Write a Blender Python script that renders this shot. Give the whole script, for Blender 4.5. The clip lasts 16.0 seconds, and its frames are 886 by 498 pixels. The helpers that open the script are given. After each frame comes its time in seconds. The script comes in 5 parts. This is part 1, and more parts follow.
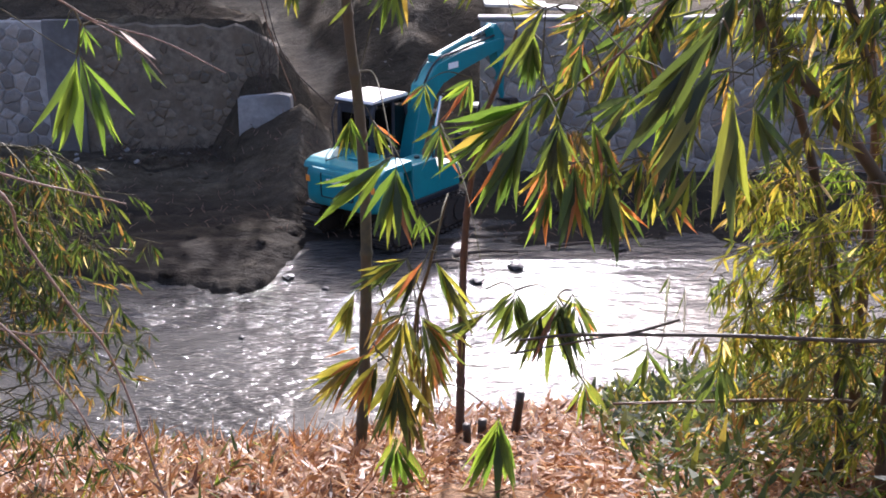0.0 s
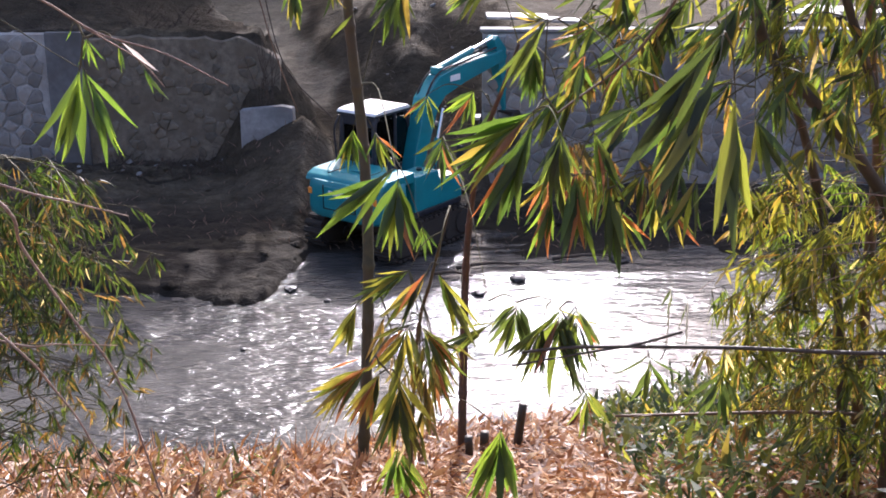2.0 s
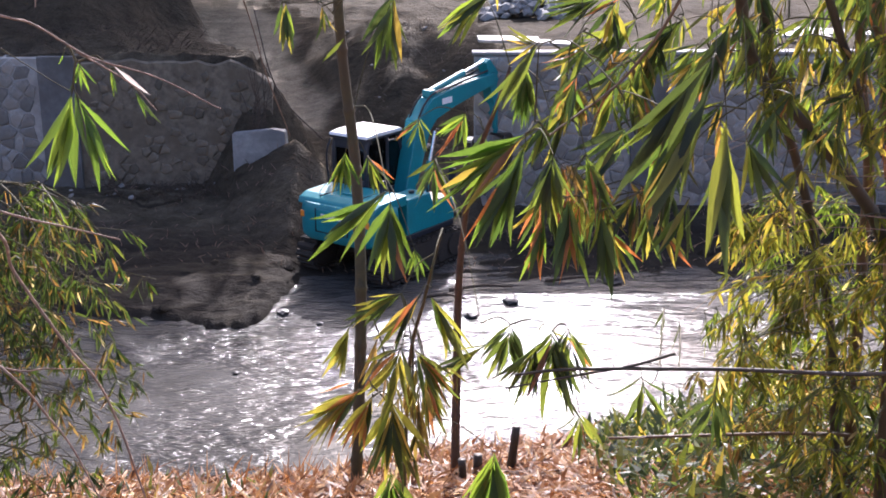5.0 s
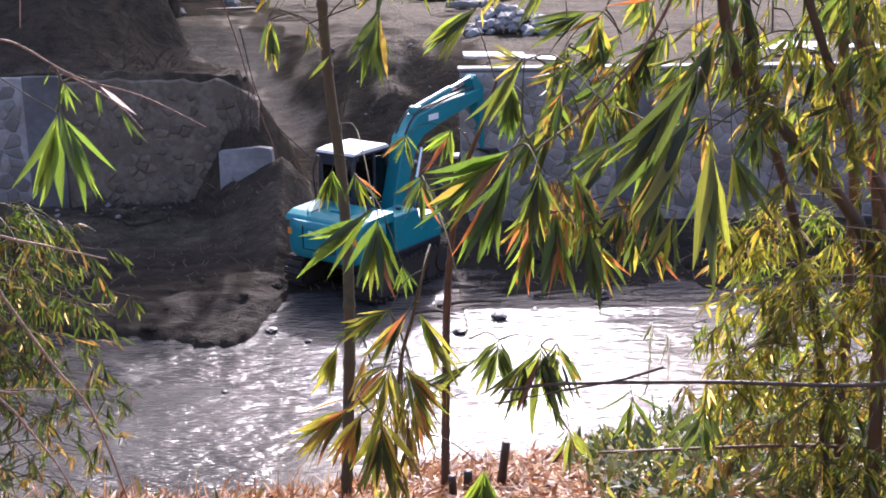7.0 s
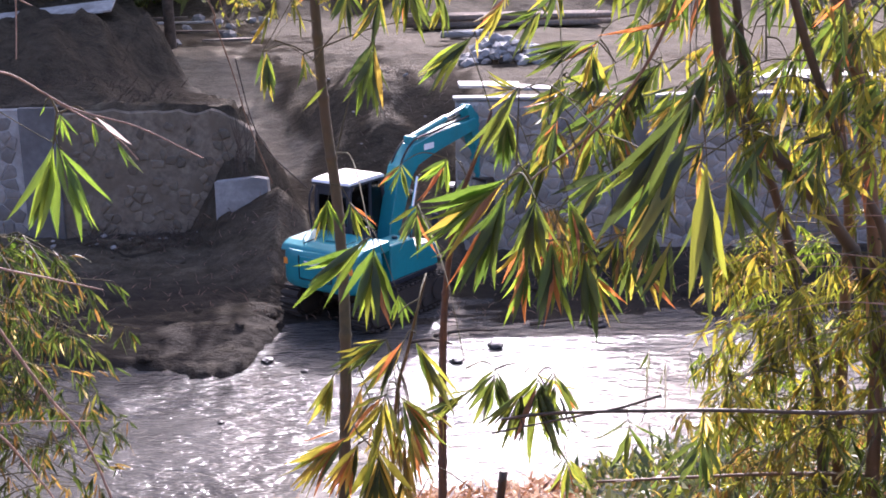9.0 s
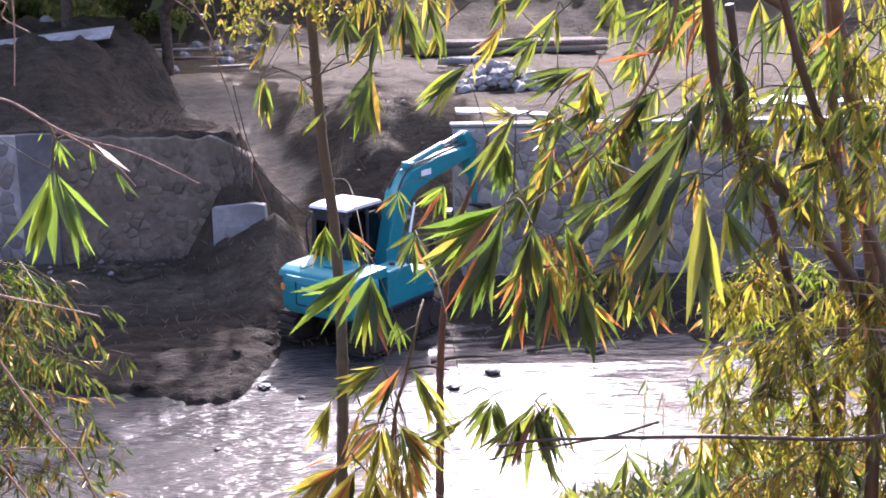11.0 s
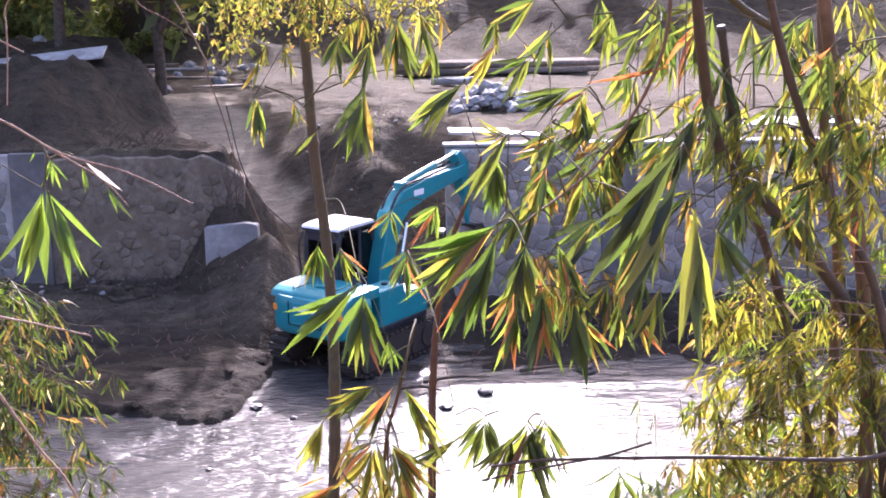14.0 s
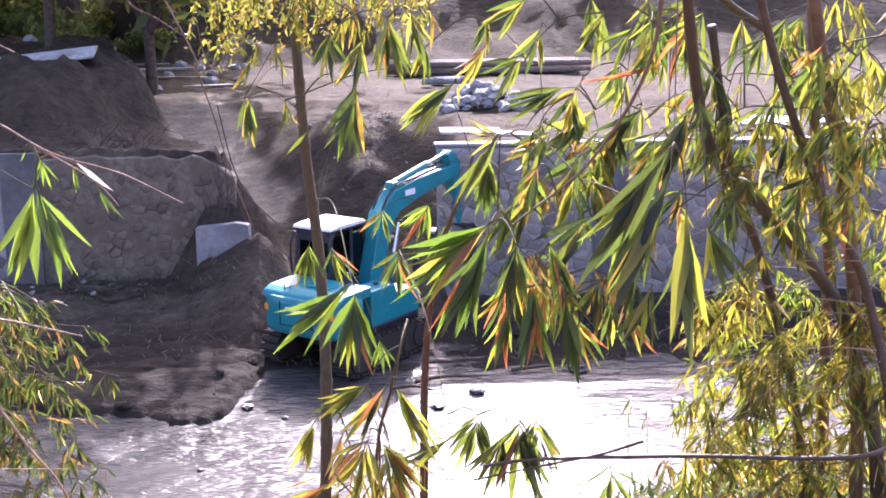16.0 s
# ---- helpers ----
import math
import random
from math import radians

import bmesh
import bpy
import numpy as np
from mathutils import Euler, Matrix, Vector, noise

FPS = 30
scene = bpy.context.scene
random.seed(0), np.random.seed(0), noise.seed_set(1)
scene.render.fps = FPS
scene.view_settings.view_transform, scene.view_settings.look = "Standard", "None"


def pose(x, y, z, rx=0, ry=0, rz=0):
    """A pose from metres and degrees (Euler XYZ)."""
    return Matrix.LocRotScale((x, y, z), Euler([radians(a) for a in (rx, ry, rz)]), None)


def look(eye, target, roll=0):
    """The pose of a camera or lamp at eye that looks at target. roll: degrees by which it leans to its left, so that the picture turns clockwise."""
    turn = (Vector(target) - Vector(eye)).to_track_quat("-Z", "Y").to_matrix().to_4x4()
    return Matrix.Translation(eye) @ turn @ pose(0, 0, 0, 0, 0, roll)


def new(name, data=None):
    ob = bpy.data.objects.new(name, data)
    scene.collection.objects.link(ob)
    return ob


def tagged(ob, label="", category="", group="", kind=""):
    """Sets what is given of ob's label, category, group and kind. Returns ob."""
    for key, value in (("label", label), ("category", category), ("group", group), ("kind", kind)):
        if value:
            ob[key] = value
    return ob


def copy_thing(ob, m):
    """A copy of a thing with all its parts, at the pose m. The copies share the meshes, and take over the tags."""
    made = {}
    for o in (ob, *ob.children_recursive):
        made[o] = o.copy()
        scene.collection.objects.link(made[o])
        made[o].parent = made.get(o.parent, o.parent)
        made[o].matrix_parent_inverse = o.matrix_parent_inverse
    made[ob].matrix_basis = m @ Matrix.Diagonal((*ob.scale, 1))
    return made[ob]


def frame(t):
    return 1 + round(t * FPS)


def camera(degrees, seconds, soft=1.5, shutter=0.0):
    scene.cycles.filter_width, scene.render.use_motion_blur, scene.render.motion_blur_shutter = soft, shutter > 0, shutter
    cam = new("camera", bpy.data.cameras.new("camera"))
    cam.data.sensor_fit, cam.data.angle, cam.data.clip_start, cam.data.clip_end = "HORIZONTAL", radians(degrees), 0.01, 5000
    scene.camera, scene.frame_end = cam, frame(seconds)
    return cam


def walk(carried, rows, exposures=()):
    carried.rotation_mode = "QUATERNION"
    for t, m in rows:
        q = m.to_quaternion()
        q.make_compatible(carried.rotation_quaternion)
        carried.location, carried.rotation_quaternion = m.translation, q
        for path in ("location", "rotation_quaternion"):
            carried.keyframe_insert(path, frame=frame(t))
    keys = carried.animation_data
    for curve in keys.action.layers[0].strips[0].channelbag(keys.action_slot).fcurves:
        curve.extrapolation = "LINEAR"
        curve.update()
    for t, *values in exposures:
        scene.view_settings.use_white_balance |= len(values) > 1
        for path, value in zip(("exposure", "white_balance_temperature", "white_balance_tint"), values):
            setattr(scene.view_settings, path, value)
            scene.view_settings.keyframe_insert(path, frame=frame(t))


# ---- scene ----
# camera: it stands on the bank and only turns
cam = camera(39.0, 16.0, soft=1.7)
PATH = [
    (0.0, pose(0, 0, 7.2, 71.00, 0.00, -0.00)),
    (0.5, pose(0, 0, 7.2, 70.96, -0.01, 0.05)),
    (1.0, pose(0, 0, 7.2, 71.00, 0.01, 0.02)),
    (1.5, pose(0, 0, 7.2, 71.19, 0.01, 0.06)),
    (2.0, pose(0, 0, 7.2, 71.55, 0.03, 0.09)),
    (2.5, pose(0, 0, 7.2, 72.15, -0.04, 0.12)),
    (3.0, pose(0, 0, 7.2, 72.50, 0.01, 0.13)),
    (3.5, pose(0, 0, 7.2, 72.49, 0.00, -0.11)),
    (6.0, pose(0, 0, 7.2, 72.92, 0.33, -0.60)),
    (6.5, pose(0, 0, 7.2, 73.21, 0.47, -0.98)),
    (7.0, pose(0, 0, 7.2, 73.31, 0.56, -1.02)),
    (7.5, pose(0, 0, 7.2, 73.65, 0.72, -1.13)),
    (8.0, pose(0, 0, 7.2, 74.08, 0.73, -1.08)),
    (8.5, pose(0, 0, 7.2, 74.37, 0.74, -1.16)),
    (9.0, pose(0, 0, 7.2, 74.64, 0.77, -1.27)),
    (11.5, pose(0, 0, 7.2, 76.13, 0.74, -1.41)),
    (12.0, pose(0, 0, 7.2, 76.42, 0.70, -1.43)),
    (12.5, pose(0, 0, 7.2, 76.60, 0.69, -1.56)),
    (13.0, pose(0, 0, 7.2, 76.60, 0.69, -1.60)),
    (13.5, pose(0, 0, 7.2, 76.69, 0.62, -1.67)),
    (14.0, pose(0, 0, 7.2, 76.74, 0.60, -1.71)),
    (14.5, pose(0, 0, 7.2, 76.72, 0.61, -2.00)),
    (15.0, pose(0, 0, 7.2, 76.77, 0.66, -2.10)),
    (15.5, pose(0, 0, 7.2, 76.69, 0.64, -2.08)),
    (16.0, pose(0, 0, 7.2, 76.72, 0.60, -2.11)),
]
walk(cam, PATH, exposures=[(0.0, 1.30, 6000, 21), (3.5, 1.30, 6000, 21), (8.0, 1.56, 5970, 28), (12.0, 1.97, 5950, 31), (16.0, 2.14, 5880, 34)])

# daylight: a low sun ahead, slightly to the right
SUN_AZ, SUN_EL = radians(5.5), radians(38.0)
world = bpy.data.worlds.new("sky")
scene.world = world
world.use_nodes = True
wn = world.node_tree.nodes
sky = wn.new("ShaderNodeTexSky")
sky.sky_type = "NISHITA"
sky.sun_disc = False
sky.dust_density, sky.air_density, sky.ozone_density = 5.0, 0.8, 0.5
sky.sun_elevation, sky.sun_rotation = SUN_EL, SUN_AZ
wn["Background"].inputs["Strength"].default_value = 0.15
world.node_tree.links.new(sky.outputs[0], wn["Background"].inputs["Color"])
sun = new("sun", bpy.data.lights.new("sun", "SUN"))
sun.data.energy, sun.data.angle, sun.data.color = 4.0, radians(0.6), (1.0, 0.97, 0.94)
sun.matrix_world = look((60 * math.sin(SUN_AZ), 60 * math.cos(SUN_AZ), 60 * math.tan(SUN_EL)), (0, 0, 0))


# ---- materials ----
def nodes(name):
    m = bpy.data.materials.new(name)
    m.use_nodes = True
    nt = m.node_tree
    return m, nt, nt.nodes["Principled BSDF"]


def link(nt, a, b):
    nt.links.new(a, b)


def noise_tex(nt, coord, scale, detail=6.0, rough=0.6, stretch=(1, 1, 1)):
    n = nt.nodes.new("ShaderNodeTexNoise")
    n.inputs["Scale"].default_value, n.inputs["Detail"].default_value, n.inputs["Roughness"].default_value = scale, detail, rough
    mp = nt.nodes.new("ShaderNodeMapping")
    mp.inputs["Scale"].default_value = stretch
    link(nt, coord, mp.inputs["Vector"])
    link(nt, mp.outputs[0], n.inputs["Vector"])
    return n.outputs["Fac"]


def ramp(nt, fac, stops):
    r = nt.nodes.new("ShaderNodeValToRGB")
    e = r.color_ramp.elements
    while len(e) < len(stops):
        e.new(0.5)
    for k, (p, c) in enumerate(stops):
        e[k].position, e[k].color = p, (*c, 1)
    link(nt, fac, r.inputs[0])
    return r.outputs[0]


def mix(nt, fac, a, b, blend="MIX"):
    x = nt.nodes.new("ShaderNodeMix")
    x.data_type, x.blend_type = "RGBA", blend
    for sock, v in ((x.inputs["Factor"], fac), (x.inputs["A"], a), (x.inputs["B"], b)):
        if isinstance(v, (int, float)):
            sock.default_value = v
        elif isinstance(v, tuple):
            sock.default_value = (*v, 1)
        else:
            link(nt, v, sock)
    return x.outputs["Result"]


def bump(nt, bsdf, height, strength, distance):
    b = nt.nodes.new("ShaderNodeBump")
    b.inputs["Strength"].default_value, b.inputs["Distance"].default_value = strength, distance
    link(nt, height, b.inputs["Height"])
    link(nt, b.outputs[0], bsdf.inputs["Normal"])
    return b


def surface(name, dark, light, scale, rough=0.8, metal=0.0, stain=None, relief=0.02, vary=0.0, coord="Object", fine=6.0):
    """Two-scale mottled surface; stain: colour of large soft patches; vary: spread of brightness from piece to piece."""
    m, nt, p = nodes(name)
    tc = nt.nodes.new("ShaderNodeTexCoord").outputs[coord]
    big, small = noise_tex(nt, tc, scale), noise_tex(nt, tc, scale * fine, 5)
    col = ramp(nt, small, [(0.3, dark), (0.7, light)])
    if stain:
        col = mix(nt, ramp(nt, big, [(0.42, (0, 0, 0)), (0.62, (1, 1, 1))]), col, stain)
    if vary:
        oi = nt.nodes.new("ShaderNodeObjectInfo").outputs["Random"]
        k = ramp(nt, oi, [(0.0, (1 - vary,) * 3), (1.0, (1 + vary,) * 3)])
        col = mix(nt, 1.0, col, k, "MULTIPLY")
    link(nt, col, p.inputs["Base Color"])
    rr = nt.nodes.new("ShaderNodeMapRange")
    rr.inputs["To Min"].default_value, rr.inputs["To Max"].default_value = max(rough - 0.12, 0.05), min(rough + 0.12, 1)
    link(nt, big, rr.inputs["Value"])
    link(nt, rr.outputs[0], p.inputs["Roughness"])
    p.inputs["Metallic"].default_value = metal
    if relief:
        bump(nt, p, small, 0.6, relief)
    return m


def leaf_material(name, stops, glow, island=False):
    """Waxy blade that lets light through; colour varies from leaf to leaf."""
    m, nt, p = nodes(name)
    if island:
        rnd = nt.nodes.new("ShaderNodeNewGeometry").outputs["Random Per Island"]
    else:
        rnd = nt.nodes.new("ShaderNodeObjectInfo").outputs["Random"]
    tc = nt.nodes.new("ShaderNodeTexCoord").outputs["Object"]
    veins = noise_tex(nt, tc, 30.0, 3, 0.6, (3, 1, 0.1))
    col = ramp(nt, rnd, stops)
    col = mix(nt, 0.35, col, ramp(nt, veins, [(0.3, (0.45, 0.45, 0.45)), (0.7, (1.25, 1.25, 1.0))]), "MULTIPLY")
    link(nt, col, p.inputs["Base Color"])
    p.inputs["Roughness"].default_value, p.inputs["Specular IOR Level"].default_value = 0.42, 0.5
    tr = nt.nodes.new("ShaderNodeBsdfTranslucent")
    link(nt, mix(nt, 1.0, col, glow, "MULTIPLY"), tr.inputs["Color"])
    ms = nt.nodes.new("ShaderNodeMixShader")
    ms.inputs[0].default_value = 0.55
    link(nt, p.outputs[0], ms.inputs[1])
    link(nt, tr.outputs[0], ms.inputs[2])
    link(nt, ms.outputs[0], nt.nodes["Material Output"].inputs["Surface"])
    return m


def ground_material():
    """Mud, dusty path, plateau earth and bank soil, blended by the sheet's own masks."""
    m, nt, p = nodes("earth")
    geo = nt.nodes.new("ShaderNodeNewGeometry").outputs["Position"]
    at = nt.nodes.new("ShaderNodeAttribute")
    at.attribute_name = "kind"
    sp = nt.nodes.new("ShaderNodeSeparateColor")
    link(nt, at.outputs["Color"], sp.inputs[0])
    big = noise_tex(nt, geo, 0.55, 5, 0.6, (1, 2.2, 1))
    mid = noise_tex(nt, geo, 3.2, 7, 0.68, (0.7, 1.6, 1))
    fine = noise_tex(nt, geo, 26, 5, 0.7)
    mud = ramp(nt, mid, [(0.3, (0.055, 0.046, 0.031)), (0.52, (0.128, 0.109, 0.077)), (0.75, (0.22, 0.19, 0.136))])
    mud = mix(nt, ramp(nt, big, [(0.4, (0, 0, 0)), (0.65, (0.7, 0.7, 0.7))]), mud, (0.085, 0.073, 0.062))
    rut = noise_tex(nt, geo, 1.1, 4, 0.6, (0.35, 3.4, 1))
    mud = mix(nt, ramp(nt, rut, [(0.56, (0, 0, 0)), (0.68, (0.75, 0.75, 0.75))]), mud, (0.028, 0.024, 0.021))
    path = ramp(nt, mid, [(0.3, (0.22, 0.19, 0.145)), (0.7, (0.40, 0.35, 0.265))])
    brown = ramp(nt, mid, [(0.3, (0.046, 0.038, 0.027)), (0.7, (0.115, 0.096, 0.069))])
    bank = ramp(nt, fine, [(0.3, (0.16, 0.10, 0.06)), (0.7, (0.38, 0.25, 0.16))])
    col = mix(nt, sp.outputs["Green"], mud, path)
    col = mix(nt, sp.outputs["Blue"], col, brown)
    col = mix(nt, sp.outputs["Red"], col, bank)
    col = mix(nt, 0.5, col, ramp(nt, fine, [(0.3, (0.55, 0.55, 0.55)), (0.7, (1.3, 1.28, 1.25))]), "MULTIPLY")
    # wet mud by the water, spread higher to darken the front as if shaded
    zz = nt.nodes.new("ShaderNodeSeparateXYZ")
    link(nt, geo, zz.inputs[0])
    hz = nt.nodes.new("ShaderNodeMath")
    hz.operation = "MULTIPLY_ADD"
    link(nt, mid, hz.inputs[0])
    hz.inputs[1].default_value = 0.16
    link(nt, zz.outputs["Z"], hz.inputs[2])
    col = mix(nt, ramp(nt, hz.outputs[0], [(0.24, (0.85, 0.85, 0.85)), (0.54, (0, 0, 0))]), col, (0.034, 0.030, 0.025))
    link(nt, col, p.inputs["Base Color"])
    rr = nt.nodes.new("ShaderNodeMapRange")
    rr.inputs["To Min"].default_value, rr.inputs["To Max"].default_value = 0.62, 1.0
    link(nt, mid, rr.inputs["Value"])
    link(nt, rr.outputs[0], p.inputs["Roughness"])
    p.inputs["Specular IOR Level"].default_value = 0.06
    hh = nt.nodes.new("ShaderNodeMath")
    hh.operation = "MULTIPLY_ADD"
    link(nt, fine, hh.inputs[0])
    hh.inputs[1].default_value = 0.3
    link(nt, mid, hh.inputs[2])
    bump(nt, p, hh.outputs[0], 1.0, 0.18)
    return m


def water_material():
    m, nt, p = nodes("muddy_water")
    geo = nt.nodes.new("ShaderNodeNewGeometry").outputs["Position"]
    a = noise_tex(nt, geo, 2.6, 3, 0.55, (0.75, 1.6, 1))
    b = noise_tex(nt, geo, 11.0, 3, 0.55, (0.5, 1.7, 1))
    c = noise_tex(nt, geo, 0.5, 3, 0.5)
    col = ramp(nt, c, [(0.35, (0.055, 0.053, 0.049)), (0.65, (0.095, 0.091, 0.084))])
    link(nt, col, p.inputs["Base Color"])
    p.inputs["Roughness"].default_value = 0.11
    p.inputs["IOR"].default_value = 1.33
    hh = nt.nodes.new("ShaderNodeMath")
    hh.operation = "MULTIPLY_ADD"
    link(nt, b, hh.inputs[0])
    hh.inputs[1].default_value = 0.32
    link(nt, a, hh.inputs[2])
    bp = bump(nt, p, hh.outputs[0], 1.0, 0.06)
    sx = nt.nodes.new("ShaderNodeSeparateXYZ")
    link(nt, geo, sx.inputs[0])
    mr = nt.nodes.new("ShaderNodeMapRange")
    for key, v in (("From Min", -3.0), ("From Max", 1.0), ("To Min", 0.135), ("To Max", 0.08)):
        mr.inputs[key].default_value = v
    link(nt, sx.outputs["X"], mr.inputs["Value"])
    calm = nt.nodes.new("ShaderNodeMapRange")
    for key, v in (("From Min", 0.38), ("From Max", 0.62), ("To Min", 0.35), ("To Max", 1.2)):
        calm.inputs[key].default_value = v
    link(nt, noise_tex(nt, geo, 0.42, 2, 0.5, (1, 1.3, 1)), calm.inputs["Value"])
    mm = nt.nodes.new("ShaderNodeMath")
    mm.operation = "MULTIPLY"
    link(nt, mr.outputs[0], mm.inputs[0])
    link(nt, calm.outputs[0], mm.inputs[1])
    link(nt, mm.outputs[0], bp.inputs["Distance"])
    return m


EARTH, WATER = ground_material(), water_material()
STONE = surface("rubble_stone", (0.17, 0.165, 0.155), (0.33, 0.32, 0.30), 2.5, 0.85, stain=(0.21, 0.19, 0.165), relief=0.012, vary=0.4)
STONE_DIRTY = surface("soiled_stone", (0.09, 0.076, 0.056), (0.22, 0.19, 0.145), 2.0, 0.9, stain=(0.135, 0.11, 0.077), relief=0.02, vary=0.28)
WET_ROCK = surface("wet_rock", (0.012, 0.011, 0.010), (0.04, 0.036, 0.032), 3.0, 0.5, relief=0.01)
MORTAR = surface("mortar", (0.30, 0.295, 0.28), (0.46, 0.455, 0.435), 1.2, 0.9, stain=(0.25, 0.235, 0.21), relief=0.008)
MORTAR_DIRTY = surface("soiled_mortar", (0.10, 0.083, 0.06), (0.23, 0.195, 0.145), 1.3, 0.95, stain=(0.13, 0.105, 0.073), relief=0.02)
CONCRETE = surface("concrete", (0.22, 0.22, 0.22), (0.34, 0.34, 0.33), 1.4, 0.85, stain=(0.19, 0.185, 0.18), relief=0.004)
CONCRETE_GREY = surface("grey_concrete", (0.11, 0.11, 0.11), (0.17, 0.17, 0.168), 1.1, 0.85, stain=(0.095, 0.092, 0.086), relief=0.006)
BOARD = surface("pale_board", (0.36, 0.35, 0.33), (0.56, 0.55, 0.52), 1.5, 0.7, stain=(0.28, 0.26, 0.235), relief=0.003)
WOOD = surface("grey_timber", (0.12, 0.09, 0.065), (0.30, 0.235, 0.18), 2.0, 0.85, stain=(0.15, 0.12, 0.10), relief=0.01)
BARK = surface("bark", (0.035, 0.026, 0.02), (0.12, 0.09, 0.065), 3.0, 0.95, relief=0.03)
TEAL = surface("teal_paint", (0.002, 0.20, 0.235), (0.003, 0.235, 0.27), 1.5, 0.42, stain=(0.006, 0.185, 0.215), relief=0.0)
TEAL.node_tree.nodes["Principled BSDF"].inputs["Coat Weight"].default_value = 0.1
DARK_PAINT = surface("dark_paint", (0.012, 0.014, 0.02), (0.03, 0.034, 0.045), 2.0, 0.4, relief=0.0)
STEEL = surface("worn_steel", (0.06, 0.055, 0.05), (0.16, 0.145, 0.13), 4.0, 0.5, metal=0.7, stain=(0.07, 0.05, 0.038), relief=0.004)
# muddy steel, its colour darkened further for the shade beneath the machine
TRACK = surface("muddy_track_steel", (0.012, 0.010, 0.008), (0.045, 0.036, 0.028), 3.0, 0.8, stain=(0.03, 0.024, 0.018), relief=0.01)
CHROME = surface("cylinder_rod", (0.5, 0.5, 0.5), (0.62, 0.62, 0.62), 2.0, 0.2, metal=1.0, relief=0.0)
ORANGE = surface("amber_reflector", (0.75, 0.24, 0.03), (0.9, 0.32, 0.05), 4.0, 0.3, relief=0.0)
WHITE = surface("white_lettering", (0.72, 0.74, 0.75), (0.82, 0.83, 0.84), 3.0, 0.5, relief=0.0)
ROOF_WHITE = surface("white_roof_paint", (0.68, 0.68, 0.68), (0.82, 0.82, 0.81), 2.0, 0.25, relief=0.0)
RUBBER = surface("black_rubber", (0.012, 0.012, 0.012), (0.03, 0.03, 0.03), 3.0, 0.7, relief=0.002)
CULM_OLIVE = surface("olive_culm", (0.034, 0.030, 0.011), (0.085, 0.072, 0.026), 3.0, 0.6, stain=(0.07, 0.047, 0.022), relief=0.002)
CULM_RED = surface("reddish_culm", (0.055, 0.025, 0.016), (0.13, 0.065, 0.038), 3.0, 0.6, stain=(0.085, 0.055, 0.04), relief=0.002)
CULM_DARK = surface("dark_culm", (0.028, 0.019, 0.013), (0.09, 0.058, 0.036), 3.0, 0.55, stain=(0.05, 0.038, 0.026), relief=0.003)
CULM_TAN = surface("tan_culm", (0.075, 0.04, 0.02), (0.18, 0.10, 0.048), 3.0, 0.6, stain=(0.13, 0.07, 0.035), relief=0.002)
BRANCH = surface("green_branch", (0.04, 0.035, 0.015), (0.10, 0.085, 0.035), 5.0, 0.8, relief=0.0)
TWIG = surface("dry_twig", (0.14, 0.085, 0.06), (0.32, 0.21, 0.15), 6.0, 0.7, relief=0.002)
GREENS = [(0.0, (0.022, 0.036, 0.016)), (0.4, (0.045, 0.075, 0.02)), (0.7, (0.092, 0.12, 0.026)), (0.9, (0.15, 0.16, 0.034)), (1.0, (0.23, 0.16, 0.045))]
YELLOWS = [(0.0, (0.10, 0.13, 0.02)), (0.5, (0.18, 0.195, 0.03)), (0.85, (0.30, 0.26, 0.055)), (1.0, (0.36, 0.21, 0.07))]
DARKS = [(0.0, (0.055, 0.075, 0.03)), (0.5, (0.10, 0.135, 0.045)), (0.9, (0.17, 0.19, 0.06)), (1.0, (0.25, 0.21, 0.08))]
STRAWS = [(0.0, (0.07, 0.028, 0.012)), (0.4, (0.28, 0.115, 0.036)), (0.75, (0.43, 0.215, 0.078)), (0.9, (0.52, 0.32, 0.15)), (1.0, (0.72, 0.55, 0.36))]
LEAF = leaf_material("bamboo_leaf", GREENS, (2.1, 2.0, 1.1))
LEAF_YELLOW = leaf_material("yellowing_bamboo_leaf", [(0.0, (0.06, 0.07, 0.02)), (0.4, (0.15, 0.16, 0.03)), (0.8, (0.26, 0.235, 0.045)), (1.0, (0.32, 0.20, 0.06))], (2.0, 1.85, 1.2))
# darker copy of the blade: deep green with shade put into the tone
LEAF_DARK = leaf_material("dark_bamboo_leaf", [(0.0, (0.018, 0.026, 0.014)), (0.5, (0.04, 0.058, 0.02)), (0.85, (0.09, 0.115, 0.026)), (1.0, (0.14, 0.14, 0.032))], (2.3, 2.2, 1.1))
LEAF_GREEN = leaf_material("fresh_bamboo_leaf", [(0.0, (0.03, 0.055, 0.016)), (0.5, (0.06, 0.105, 0.022)), (1.0, (0.125, 0.175, 0.03))], (2.4, 2.3, 1.2))
LEAF_MIX = leaf_material("mixed_bamboo_leaf", [(0.0, (0.045, 0.055, 0.016)), (0.3, (0.095, 0.11, 0.023)), (0.6, (0.155, 0.16, 0.03)), (0.82, (0.215, 0.19, 0.036)), (0.95, (0.25, 0.14, 0.05)), (1.0, (0.5, 0.43, 0.33))], (2.3, 2.15, 1.1), True)
# next two: leaf copies with the shade inside the clumps put into their colour
LEAF_SHADE = leaf_material("shaded_clump_leaf", [(0.0, (0.035, 0.055, 0.015)), (0.5, (0.075, 0.11, 0.022)), (0.85, (0.12, 0.15, 0.03)), (0.96, (0.19, 0.14, 0.05)), (1.0, (0.45, 0.4, 0.3))], (2.6, 2.5, 1.1), True)
